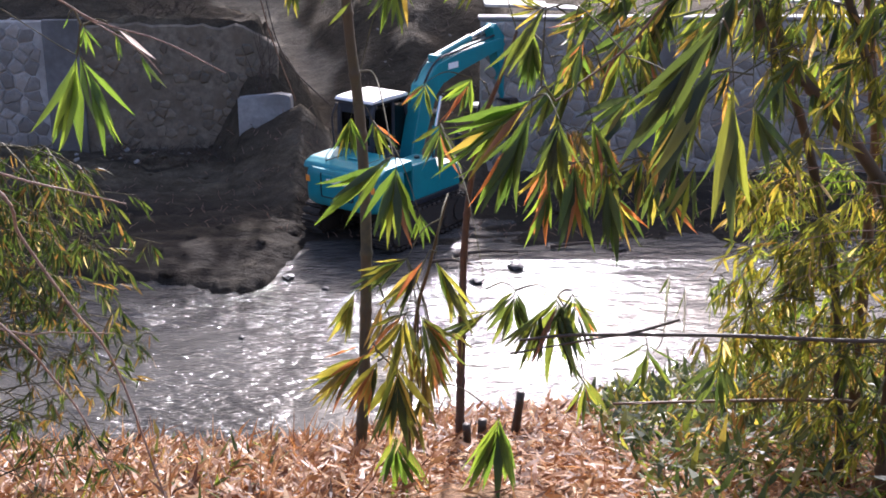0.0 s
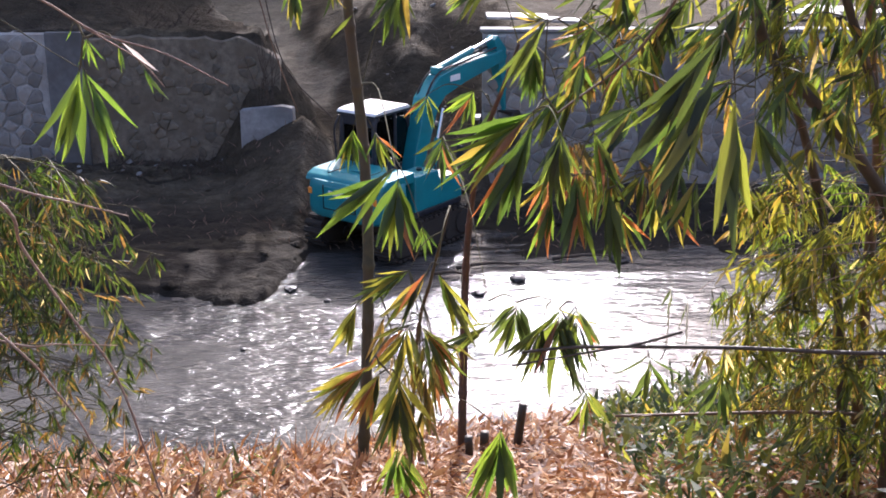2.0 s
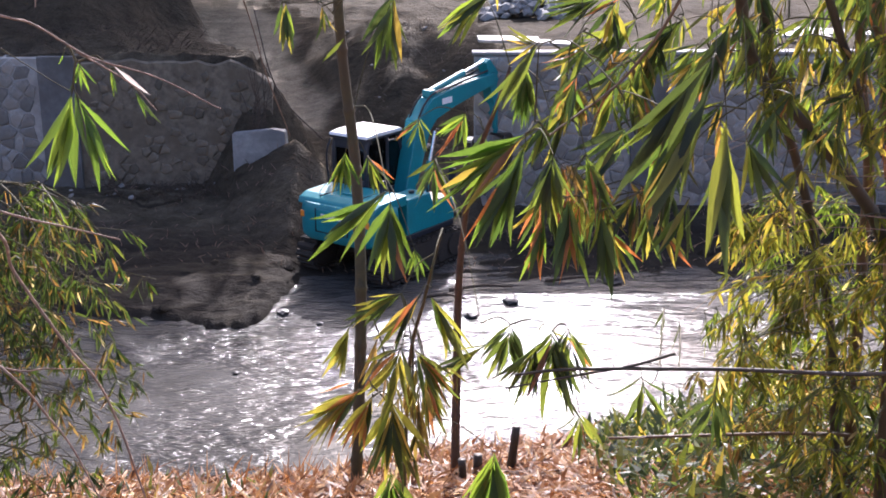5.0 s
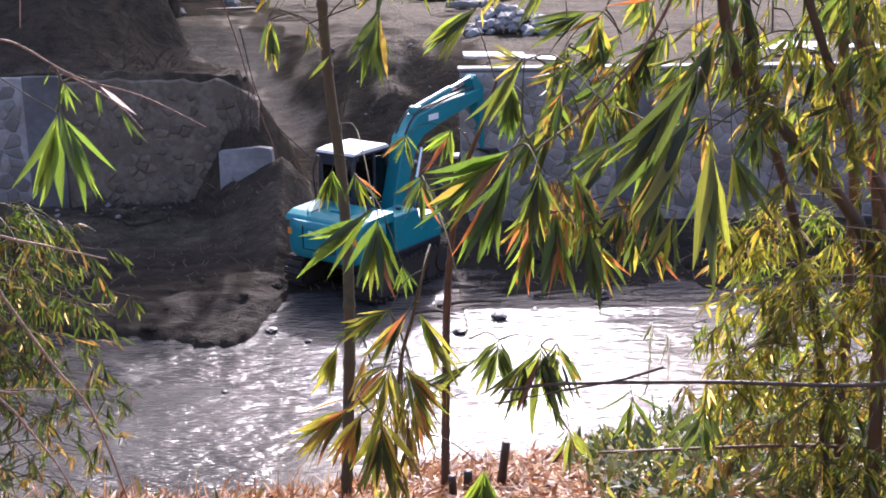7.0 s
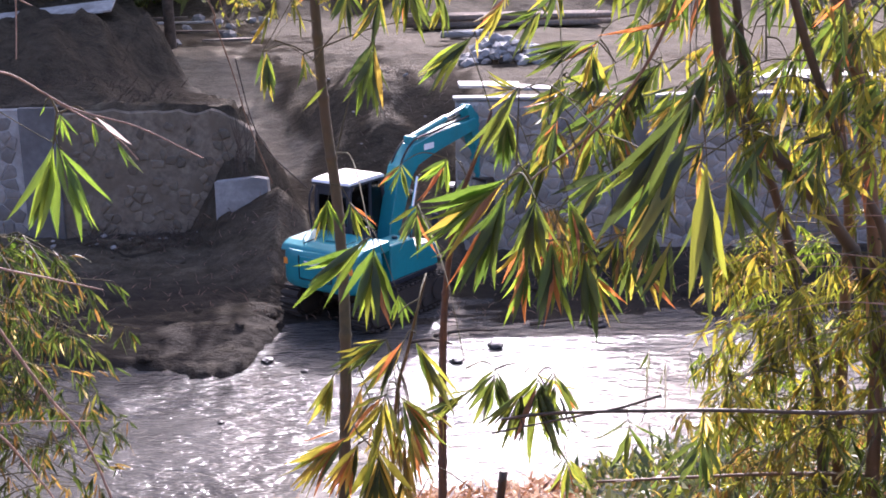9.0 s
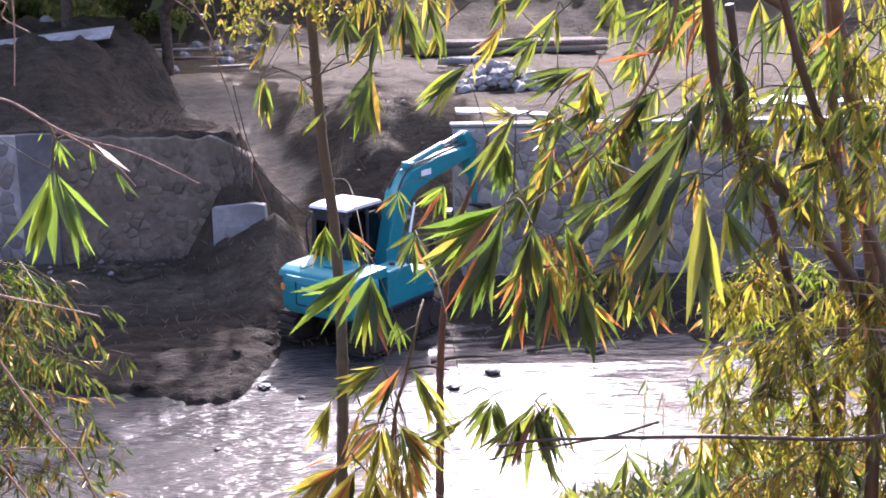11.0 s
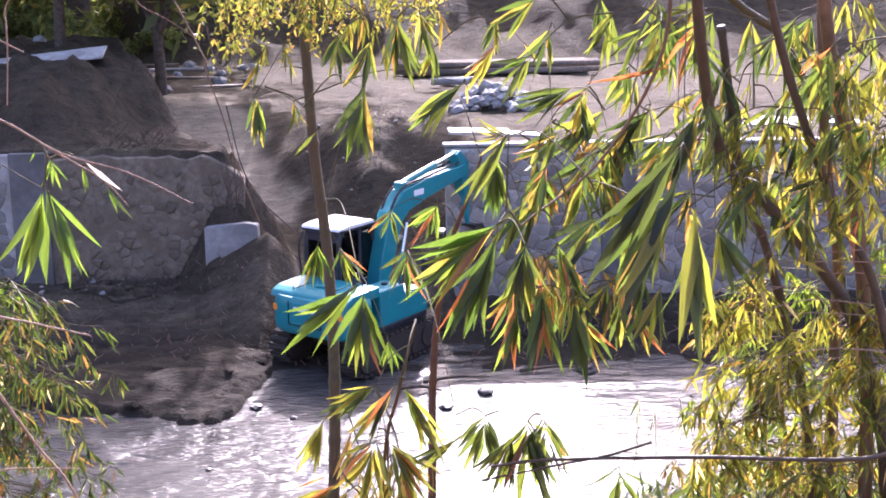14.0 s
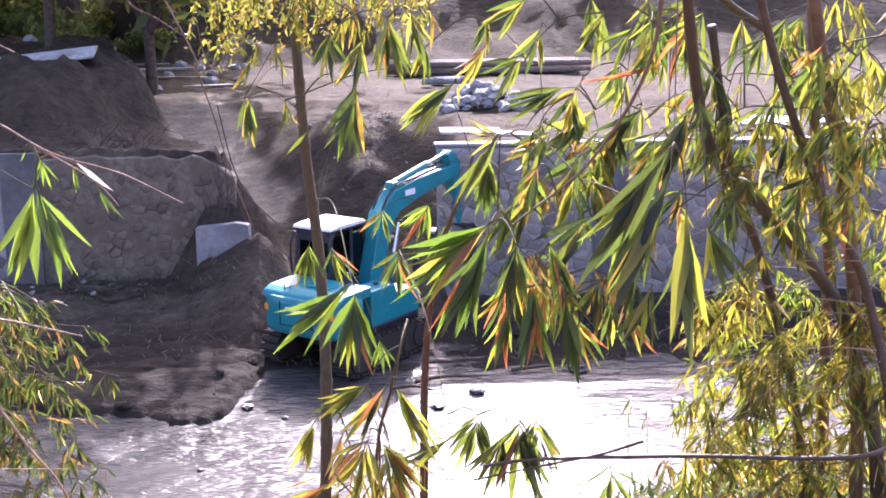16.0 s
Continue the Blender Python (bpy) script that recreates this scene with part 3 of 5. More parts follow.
def excavator(m):
    ex = new("excavator")
    # undercarriage
    for x in (-0.93, 0.93):
        crawler(ex, x)
    bm = boxed((0, 0, 0.42), (1.5, 1.1, 0.3), 0.05)
    rod(bm, (0, 0, 0.5), (0, 0, 0.74), 0.48, n=28)
    part("undercarriage", bm, TRACK, ex, "muddy steel undercarriage frame")
    blade = prism([(1.45, 0.12), (1.52, 0.52), (1.60, 0.52), (1.56, 0.12)], -1.1, 1.1, 0.015)
    part("dozer_blade", blade, TRACK, ex)
    # revolving deck and counterweight
    part("deck", boxed((0, 0.12, 0.79), (2.0, 2.2, 0.14), 0.03), DARK_PAINT, ex)
    bm = bmesh.new()
    prof = []
    for k in range(17):
        a = math.radians(180 + 180 * k / 16)
        prof.append((1.06 * math.copysign(abs(math.cos(a)) ** 0.42, math.cos(a)), -0.78 + 0.82 * -abs(math.sin(a)) ** 0.55))
    rings = [(0.80, 0.93), (0.86, 0.985), (0.98, 1.0), (1.36, 1.0), (1.50, 0.985), (1.56, 0.95)]
    vv = [[bm.verts.new((x * k, (y + 0.78) * k - 0.78, z)) for x, y in prof] for z, k in rings]
    for a, b in zip(vv, vv[1:]):
        for k in range(16):
            bm.faces.new((a[k], a[k + 1], b[k + 1], b[k]))
    bm.faces.new(vv[0][::-1])
    bm.faces.new(vv[-1])
    for a, b in zip(vv, vv[1:]):
        bm.faces.new((a[16], a[0], b[0], b[16]))
    bmesh.ops.recalc_face_normals(bm, faces=bm.faces)
    cw = smooth(part("counterweight", bm, TEAL, ex, "rounded teal counterweight"))
    cw.data.set_sharp_from_angle(angle=radians(35))
    # engine cover above the counterweight, with a sloped rear edge
    hood = prism([(-1.50, 1.50), (-1.44, 1.62), (-1.25, 1.70), (-0.42, 1.72), (-0.42, 1.50)], -1.0, 1.0, 0.035, 3)
    hd = part("engine_cover", hood, TEAL, ex, "glossy teal engine cover")
    for x in (-0.42, 0.42):
        part("cover_seam", boxed((x, -0.93, 1.706), (0.014, 1.0, 0.02), 0.002), DARK_PAINT, hd)
    part("cover_latch", boxed((0.0, -1.05, 1.73), (0.26, 0.10, 0.035), 0.012), TEAL, hd)
    # recessed rear door with a dark joint round it, and its white lettering as a bar
    dr = part("rear_door", boxed((0, -1.606, 1.25), (0.80, 0.03, 0.46), 0.02), TEAL, ex)
    for c, s in (((0, -1.612, 1.012), (0.82, 0.03, 0.014)), ((-0.41, -1.612, 1.25), (0.014, 0.03, 0.48)), ((0.41, -1.612, 1.25), (0.014, 0.03, 0.48))):
        part("door_joint", boxed(c, s, 0.002), DARK_PAINT, dr)
    part("white_mark", boxed((0.02, -1.626, 1.36), (0.56, 0.008, 0.085), 0.003), WHITE, dr, "white painted maker's mark")
    for x in (-0.80, 0.80):
        part("reflector", boxed((x, -1.515 if x < 0 else -1.515, 1.30), (0.17, 0.05, 0.13), 0.01, None), ORANGE, ex, "amber reflector panel")
    # right-hand tank and tool box, left-hand side panel
    rt = part("side_tank", prism([(-0.45, 0.86), (-0.45, 1.62), (0.35, 1.62), (0.42, 1.40), (1.15, 1.34), (1.20, 0.86)], 0.48, 1.03, 0.035, 3), TEAL, ex, "teal fuel tank and tool box")
    part("tank_cap", rodded((0.75, 0.05, 1.60), (0.75, 0.05, 1.67), 0.06), DARK_PAINT, rt)
    part("step_plate", boxed((0.76, 0.78, 1.385), (0.46, 0.6, 0.02), 0.006), STEEL, rt)
    part("side_panel", prism([(-0.45, 0.86), (-0.45, 1.60), (-0.30, 1.60), (-0.25, 0.86)], -1.03, -0.12, 0.03), TEAL, ex)
    part("exhaust_pipe", rodded((0.62, -0.75, 1.70), (0.62, -0.75, 2.02), 0.05, n=14), DARK_PAINT, ex)
    # cab: posts, rails, roof, panes, seat
    cab = part("cab", boxed((-0.55, 0.32, 0.98), (0.96, 1.36, 0.26), 0.03), DARK_PAINT, ex, "dark operator's cab with a white roof")
    x0, x1, y0, y1, zb, zt = -1.02, -0.08, -0.36, 1.00, 1.10, 2.70
    for x in (x0 + 0.04, x1 - 0.04):
        part("cab_post", smooth_tube([(x, y0 + 0.04, zb), (x, y0 + 0.04, 2.35), (x, y0 + 0.12, zt - 0.03)], 0.055), DARK_PAINT, cab)
        part("cab_post", smooth_tube([(x, y1 - 0.04, zb), (x, y1 - 0.10, 2.0), (x, y1 - 0.28, zt - 0.03)], 0.045), DARK_PAINT, cab)
        part("cab_post", boxed((x, 0.36, 1.9), (0.06, 0.08, 1.6), 0.01), DARK_PAINT, cab)
        part("cab_side", boxed((x, 0.3, 1.32), (0.05, 1.26, 0.46), 0.015), DARK_PAINT, cab)
    part("cab_rear", boxed((-0.55, y0 + 0.03, 1.50), (0.92, 0.05, 0.62), 0.015), DARK_PAINT, cab)
    part("cab_header", boxed((-0.55, y0 + 0.06, 2.55), (0.92, 0.07, 0.22), 0.03), DARK_PAINT, cab)
    part("rear_window", boxed((-0.55, y0 + 0.05, 2.13), (0.78, 0.012, 0.64), 0.002), GLASS, cab)
    part("front_window", boxed((-0.55, y1 - 0.10, 2.0), (0.82, 0.012, 1.2), 0.002, pose(0, 0, 0, 0)), GLASS, cab)
    part("side_window", boxed((x1 - 0.04, 0.3, 2.08), (0.012, 1.1, 0.95), 0.002), GLASS, cab)
    part("side_window", boxed((x0 + 0.04, 0.3, 2.08), (0.012, 1.1, 0.95), 0.002), GLASS, cab)
    roof = prism([(-0.40, 2.70), (-0.36, 2.76), (-0.10, 2.79), (0.72, 2.79), (0.80, 2.75), (0.82, 2.70)], -1.06, -0.04, 0.022, 3)
    rf = part("cab_roof", roof, ROOF_WHITE, cab, "white painted cab roof")
    part("roof_rail", boxed((-0.55, 0.2, 2.69), (1.0, 1.18, 0.07), 0.02), DARK_PAINT, rf)
    part("operator_seat", prism([(-0.12, 1.15), (-0.12, 1.98), (-0.02, 2.0), (0.04, 1.55), (0.42, 1.5), (0.42, 1.15)], -0.79, -0.31, 0.05, 3), RUBBER, cab)
    part("handrail", smooth_tube([(-1.06, -0.42, 1.66), (-1.09, -0.44, 2.3), (-1.03, -0.36, 2.62)], 0.02), DARK_PAINT, ex)
    part("handrail", smooth_tube([(0.98, 0.3, 1.60), (0.98, 0.3, 1.95), (0.98, 0.75, 1.95), (0.98, 0.95, 1.38)], 0.018), DARK_PAINT, ex)
    part("mirror", boxed((1.10, 1.02, 1.86), (0.18, 0.05, 0.30), 0.02), DARK_PAINT, ex)
    # boom, arm, bucket
    boom_x = 0.06
    bo = beam([(0.62, 1.15), (0.92, 1.95), (1.22, 2.75), (1.60, 3.06), (2.40, 3.22), (3.95, 3.40)], 0.17, [0.30, 0.42, 0.52, 0.50, 0.42, 0.26], TEAL, "boom", ex, "bent teal box-section boom")
    bo.location.x = boom_x
    for x in (-0.26, 0.26):
        c = cylinder(bo, (x, 0.98, 0.98), (x, 1.48, 2.62), "boom_cylinder")
    cylinder(bo, (0, 1.60, 3.40), (0, 3.70, 3.80), "arm_cylinder")
    for x in (-0.12, 0.12):
        part("hose", smooth_tube([(x, 0.75, 1.75), (x, 0.98, 2.75), (x, 1.50, 3.34), (x, 2.4, 3.46), (x, 3.7, 3.60)], 0.022), RUBBER, bo)
    part("boom_bracket", boxed((0, 1.62, 3.38), (0.22, 0.22, 0.16), 0.02), TEAL, bo)
    part("warning_plate", boxed((0.176, 2.05, 3.18), (0.01, 0.36, 0.13), 0.002), WHITE, bo)
    ar = beam([(3.02, 3.84), (3.26, 3.48), (3.44, 2.80), (3.50, 2.05)], 0.13, [0.16, 0.40, 0.30, 0.18], TEAL, "arm", ex, "teal arm hanging from the boom")
    ar.location = (boom_x, 0.68, -0.02)
    cylinder(ar, (0, 3.60, 3.46), (0, 3.74, 2.42), "bucket_cylinder")
    bu = prism([(3.30, 2.12), (3.62, 2.12), (3.78, 1.72), (3.62, 1.36), (3.24, 1.28), (2.98, 1.52), (3.06, 1.60), (3.28, 1.44), (3.52, 1.50), (3.62, 1.74), (3.50, 1.98)], -0.40, 0.40, 0.012)
    bk_ = part("bucket", bu, STEEL, ex, "worn dark steel digging bucket")
    bk_.location = (boom_x, 0.68, -0.02)
    for x in (-0.41, 0.41):
        part("bucket_cheek", prism([(3.30, 2.10), (3.60, 2.10), (3.76, 1.72), (3.61, 1.38), (3.24, 1.30), (3.00, 1.53)], x - 0.015, x + 0.015, 0.004, 1), STEEL, bk_)
    for k in range(5):
        part("bucket_tooth", boxed((-0.34 + 0.17 * k, 2.96, 1.56), (0.06, 0.16, 0.05), 0.01, None), STEEL, bk_)
    ex.matrix_world = m
    return tagged(ex, "teal crawler excavator with raised boom at the water's edge", "excavator")


def smooth_tube(pts, r, n=10):
    q = spline(pts, 5)
    return tube(q, [r] * len(q), n)


excavator(pose(-1.02, 22.0, 0.05, 0, 0, -36) @ Matrix.Scale(0.87, 4))


# ---- bamboo ----
def leaf_mesh(name, material, curl, twist, wide=0.125, crease=0.28):
    """A lance-shaped blade one unit long that hangs along -z, creased along its midrib."""
    V, F = [], []
    n = 8
    for i in range(n + 1):
        t = i / n
        w = wide * 0.5 * (math.sin(math.pi * min(t / 0.62, 1) / 2) if t < 0.31 else (1 - ((t - 0.31) / 0.69) ** 1.7)) * (1.0 if t > 0.03 else 0.3) + 0.001
        y, z = curl * t * t, -t * (1 - 0.12 * abs(curl) * t)
        a = twist * t
        ca, sa = math.cos(a), math.sin(a)
        for s in (-1, 0, 1):
            x, d = s * w, abs(s) * w * crease
            V.append((x * ca - d * sa, y + x * sa + d * ca, z))
    for i in range(n):
        for s in (0, 1):
            a = 3 * i + s
            F.append((a, a + 1, a + 4, a + 3))
    me = bpy.data.meshes.new(name)
    me.from_pydata(V, [], F)
    me.materials.append(material)
    me.polygons.foreach_set("use_smooth", [True] * len(F))
    return me


BLADES = [leaf_mesh("leaf", LEAF, c, t, w) for c, t, w in ((0.10, 0.2, 0.125), (0.22, -0.4, 0.115), (-0.14, 0.5, 0.13), (0.3, 0.1, 0.11), (0.05, -0.7, 0.12), (-0.25, 0.3, 0.135))]
BLADES_YELLOW = [leaf_mesh("leaf", LEAF_YELLOW, c, t, w, 0.4) for c, t, w in ((0.15, 0.4, 0.12), (0.3, -0.6, 0.11), (-0.2, 0.7, 0.115), (0.1, -0.3, 0.13))]
BLADES_DARK = [leaf_mesh("leaf", LEAF_DARK, c, t, w, 0.4) for c, t, w in ((0.12, 0.3, 0.12), (0.25, -0.5, 0.11), (-0.18, 0.6, 0.12), (0.35, 0.2, 0.115))]
BLADES_GREEN = [leaf_mesh("leaf", LEAF_GREEN, c, t, w, 0.35) for c, t, w in ((0.12, 0.2, 0.13), (0.22, -0.4, 0.12), (-0.15, 0.4, 0.13))]
BLADES_DRY = [leaf_mesh("leaf", DRY, c, t, w, 0.6) for c, t, w in ((0.2, 0.9, 0.11), (-0.2, -1.1, 0.10))]
BLADE_PALE = leaf_mesh("leaf", DRY_RED, 0.15, 0.3, 0.10, 0.5)


def blade(parent, at, direction, length, roll, mesh):
    ob = new("leaf", mesh)
    ob.parent = parent
    q = Vector((0, 0, -1)).rotation_difference(direction.normalized())
    ob.matrix_local = Matrix.Translation(at) @ q.to_matrix().to_4x4() @ pose(0, 0, 0, 0, 0, roll) @ Matrix.Scale(length, 4)
    return ob


def culm(name, pts, r0, r1, material, label, pitch=0.34):
    """A jointed cane from its foot to its top, swollen at each node."""
    q = spline(pts[::-1], 8)
    V, F = [], []
    n, run, radii = len(q), 0.0, []
    dense = []
    for a, b in zip(q, q[1:]):
        for k in range(5):
            dense.append(a.lerp(b, k / 5))
    dense.append(q[-1])
    for i, p_ in enumerate(dense):
        run += (p_ - dense[i - 1]).length if i else 0
        t = i / (len(dense) - 1)
        ph = (run / pitch) % 1.0
        radii.append((r0 + (r1 - r0) * t) * (1 + 0.22 * math.exp(-(min(ph, 1 - ph) / 0.045) ** 2)))
    thing = new(name)
    c = part("culm", tube(dense, radii, 12), material, thing)
    smooth(c)
    tagged(thing, label, "bamboo", "bamboo canes on the bank")
    return thing, dense


def spray(thing, dense, row, rng, dry=0.06, branch=True, mat=None, rich=1.0, blades=BLADES):
    """A side branch from the cane, and a drooping fan of leaves at its end."""
    x, y, z, length, lean, n, spread = row
    tip = Vector((x, y, z))
    if branch:
        foot = min(dense, key=lambda q: (q - tip - Vector((0, 0, 0.05))).length)
        mid = foot.lerp(tip, 0.55) + Vector((0, 0, 0.10 * (foot - tip).length + 0.02))
        q = spline([foot, mid, tip], 6)
        part("branch", tube(q, [0.0045 + (0.0014 - 0.0045) * i / (len(q) - 1) for i in range(len(q))], 6), mat or BRANCH, thing)
        dense.extend(q[2:])
    # leaves leave the twig alternately over its last stretch
    a0 = radians(lean)
    axis = Vector((math.sin(a0), 0, -math.cos(a0)))
    run = length * 0.32
    q = [tip, tip + axis * run * 0.5 + Vector((0, 0.01, 0.01)), tip + axis * run]
    part("branch", tube(spline(q, 3), [0.002] * 7, 5), mat or BRANCH, thing)
    n = int(n * rich)
    for k in range(n):
        t = (k + rng.uniform(0, 0.6)) / n
        side = 1 if k % 2 else -1
        a = a0 + radians(side * spread * (0.25 + 0.75 * (1 - t)) * rng.uniform(0.5, 1.15))
        d = Vector((math.sin(a), rng.uniform(-0.35, 0.35), -math.cos(a)))
        at = tip + axis * run * t
        mesh = rng.choice(BLADES_DRY) if rng.random() < dry else rng.choice(blades)
        blade(thing, at, d, length * rng.uniform(0.75, 1.1), rng.uniform(-55, 55), mesh)


def foliage(thing, dense, lo, hi, limbs, length, seed, material, lab, twigs=5, per=7, droop=1.0):
    """Leafy side branches through a stretch of the clump; their many small leaves are one mesh."""
    rs = random.Random(seed)
    V, F, B = [], [], ([], [])
    feet = [q for q in dense if lo[2] - 0.5 < q.z < hi[2] + 0.9] or dense
    for _ in range(limbs):
        end = Vector((rs.uniform(lo[0], hi[0]), rs.uniform(lo[1], hi[1]), rs.uniform(lo[2], hi[2])))
        foot = min(rs.sample(feet, min(7, len(feet))), key=lambda q: (q - end).length)
        if (foot - end).length > 0.7:
            foot = end + (foot - end).normalized() * 0.7
        limb = spline([foot, foot.lerp(end, 0.55) + Vector((0, 0, 0.12 * (foot - end).length)), end], 5)
        tube(limb, [0.0042 - 0.003 * i / len(limb) for i in range(len(limb))], 5, B)
        for _ in range(twigs):
            a = limb[rs.randint(len(limb) // 3, len(limb) - 1)]
            ax = Vector((rs.uniform(-0.9, 0.9), rs.uniform(-0.6, 0.6), rs.uniform(-1.1, 0.15) * droop)).normalized()
            run = length * rs.uniform(0.7, 1.5)
            tube([a, a + ax * run * 0.5 + Vector((0, 0, 0.015)), a + ax * run], [0.002, 0.0016, 0.001], 4, B)
            for k in range(per):
                at = a + ax * run * rs.uniform(0.15, 1.0)
                d = (ax * rs.uniform(0.3, 1.0) + Vector((rs.uniform(-0.8, 0.8), rs.uniform(-0.8, 0.8), -droop * rs.uniform(0.2, 1.2)))).normalized()
                u = d.cross(Vector((rs.uniform(-1, 1), rs.uniform(-1, 1), rs.uniform(-1, 1)))).normalized()
                w = d.cross(u)
                L, curl = length * rs.uniform(0.55, 1.15), rs.uniform(-0.15, 0.3)
                base = len(V)
                for t, k_ in ((0.0, 0.12), (0.22, 0.85), (0.5, 0.95), (0.78, 0.6), (1.0, 0.02)):
                    c = at + d * L * t + w * L * curl * t * t - Vector((0, 0, 0.12 * L * t * t))
                    hw = L * 0.075 * k_
                    V += [tuple(c - u * hw + w * hw * 0.35), tuple(c), tuple(c + u * hw + w * hw * 0.35)]
                for i in range(4):
                    for e in (0, 1):
                        j = base + 3 * i + e
                        F.append((j, j + 1, j + 4, j + 3))
    fo = smooth(part("foliage", (V, F), material, thing, lab))
    tagged(fo, kind="stuff")
    part("branchlet", B, BRANCH, thing)


def fans(thing, dense, lo, hi, count, length, lean, n, spread, rs, blades, dry=0.03):
    """Hanging fans of long leaves spread through a stretch of the clump."""
    for _ in range(count):
        row = (rs.uniform(lo[0], hi[0]), rs.uniform(lo[1], hi[1]), rs.uniform(lo[2], hi[2]), length * rs.uniform(0.75, 1.2), lean + rs.uniform(-30, 30), n, spread)
        spray(thing, dense, row, rs, dry, blades=blades)


def fine_leaves(thing):
    """Hanging branchlets with many small pale leaves, too small to pick apart."""
    rs = random.Random(77)
    V, F, B = [], [], ([], [])
    for _ in range(150):
        u = rs.random()
        a = Vector((-0.98 + 1.15 * u, rs.uniform(6.1, 7.4), rs.uniform(7.0, 7.3)))
        b = a + Vector((rs.uniform(-0.18, 0.1), rs.uniform(-0.1, 0.1), -rs.uniform(0.15, 0.42) * (1.15 - 0.5 * u)))
        tube([a, a.lerp(b, 0.5) + Vector((0.02, 0, 0)), b], [0.003, 0.002, 0.001], 4, B)
        for k in range(19):
            c = a.lerp(b, rs.uniform(0.1, 1.0))
            d = Vector((rs.uniform(-1, 1), rs.uniform(-1, 1), rs.uniform(-1.6, 0.2))).normalized() * rs.uniform(0.028, 0.052)
            s = d.cross(Vector((rs.uniform(-1, 1), rs.uniform(-1, 1), rs.uniform(-1, 1)))).normalized() * 0.008
            i = len(V)
            V += [tuple(c), tuple(c + d * 0.45 - s), tuple(c + d * 0.45 + s), tuple(c + d)]
            F.append((i, i + 1, i + 3, i + 2))
    tagged(part("small_foliage", (V, F), LEAF_PALE, thing, "small pale yellow-green leaves"), kind="stuff")
    part("branchlet", B, BRANCH, thing)


rng = random.Random(7)
SPRAYS_PALE = [
    (-0.75, 6.30, 6.51, 0.20, 3, 5, 18),
    (-0.45, 6.40, 6.34, 0.18, -42, 1, 4),
    (-0.20, 5.60, 6.62, 0.25, -8, 6, 26),
    (-0.42, 5.60, 5.91, 0.17, -6, 8, 34),
    (-0.32, 5.60, 5.89, 0.16, 22, 6, 34),
    (-0.18, 4.40, 6.04, 0.31, -52, 4, 14),
    (-0.17, 4.40, 6.00, 0.25, -6, 8, 26),
    (-0.10, 5.20, 5.57, 0.12, 10, 5, 50),
]
SPRAYS_LOW = [
    (-0.15, 4.90, 5.47, 0.21, -58, 5, 20),
    (-0.37, 4.90, 5.32, 0.20, -20, 4, 16),
    (-0.03, 4.60, 5.57, 0.30, 26, 3, 8),
    (-0.07, 4.60, 5.57, 0.24, -34, 4, 14),
    (-0.14, 4.50, 5.39, 0.23, -20, 6, 40),
    (-0.09, 4.50, 5.38, 0.23, 32, 5, 20),
    (-0.29, 4.40, 5.26, 0.25, -50, 7, 18),
    (-0.25, 4.40, 5.23, 0.24, -24, 6, 18),
    (-0.18, 4.50, 5.16, 0.27, 0, 9, 34),
    (-0.05, 4.80, 5.15, 0.23, 8, 5, 22),
]
SPRAYS_RED = [
    (-0.01, 6.30, 5.71, 0.23, -8, 7, 46),
    (0.15, 6.40, 5.93, 0.21, -26, 7, 40),
    (0.24, 6.40, 5.83, 0.19, -8, 5, 40),
    (-0.09, 6.40, 5.91, 0.16, -12, 5, 60),
    (0.22, 6.50, 6.52, 0.25, -40, 4, 22),
    (0.21, 5.20, 5.12, 0.24, -52, 4, 18),
    (0.33, 5.30, 5.18, 0.26, -8, 8, 46),
    (0.51, 5.20, 5.19, 0.34, -2, 10, 50),
    (0.69, 5.60, 4.61, 0.22, 8, 5, 40),
    (0.58, 5.20, 5.20, 0.27, 10, 6, 44),
    (0.44, 5.20, 5.12, 0.26, -22, 5, 30),
]
SPRAYS_FAN = [
    (0.31, 4.30, 6.27, 0.34, -50, 7, 14),
    (0.31, 4.30, 6.23, 0.35, -24, 7, 16),
    (0.38, 4.00, 6.27, 0.22, -4, 8, 28),
    (0.56, 4.60, 6.13, 0.23, 18, 5, 20),
    (0.42, 5.20, 6.46, 0.15, -82, 3, 36),
    (0.36, 4.40, 6.58, 0.26, -36, 4, 9),
    (0.36, 5.00, 6.39, 0.20, -2, 8, 22),
    (0.50, 4.60, 5.96, 0.29, 4, 7, 16),
    (0.42, 4.70, 5.88, 0.26, -10, 6, 16),
    (0.65, 4.80, 5.85, 0.29, 10, 6, 14),
    (0.78, 5.20, 6.12, 0.14, 6, 3, 24),
]
SPRAYS_DARK = [
    (0.78, 3.50, 6.67, 0.38, -34, 7, 6),
    (0.75, 3.40, 6.61, 0.36, -20, 7, 6),
    (0.87, 3.70, 6.45, 0.41, 2, 7, 6),
    (1.11, 4.40, 6.23, 0.24, 24, 5, 18),
    (0.87, 5.00, 5.80, 0.22, 4, 5, 22),
    (1.08, 4.60, 6.63, 0.25, -22, 7, 24),
    (1.05, 5.40, 6.53, 0.27, -40, 7, 24),
    (0.89, 5.60, 6.51, 0.28, -46, 6, 22),
    (0.74, 5.60, 6.61, 0.25, -62, 6, 26),
    (0.98, 5.40, 6.38, 0.27, -30, 6, 24),
    (1.39, 5.20, 6.55, 0.26, -18, 6, 26),
    (0.91, 4.60, 6.23, 0.30, -24, 6, 14),
]
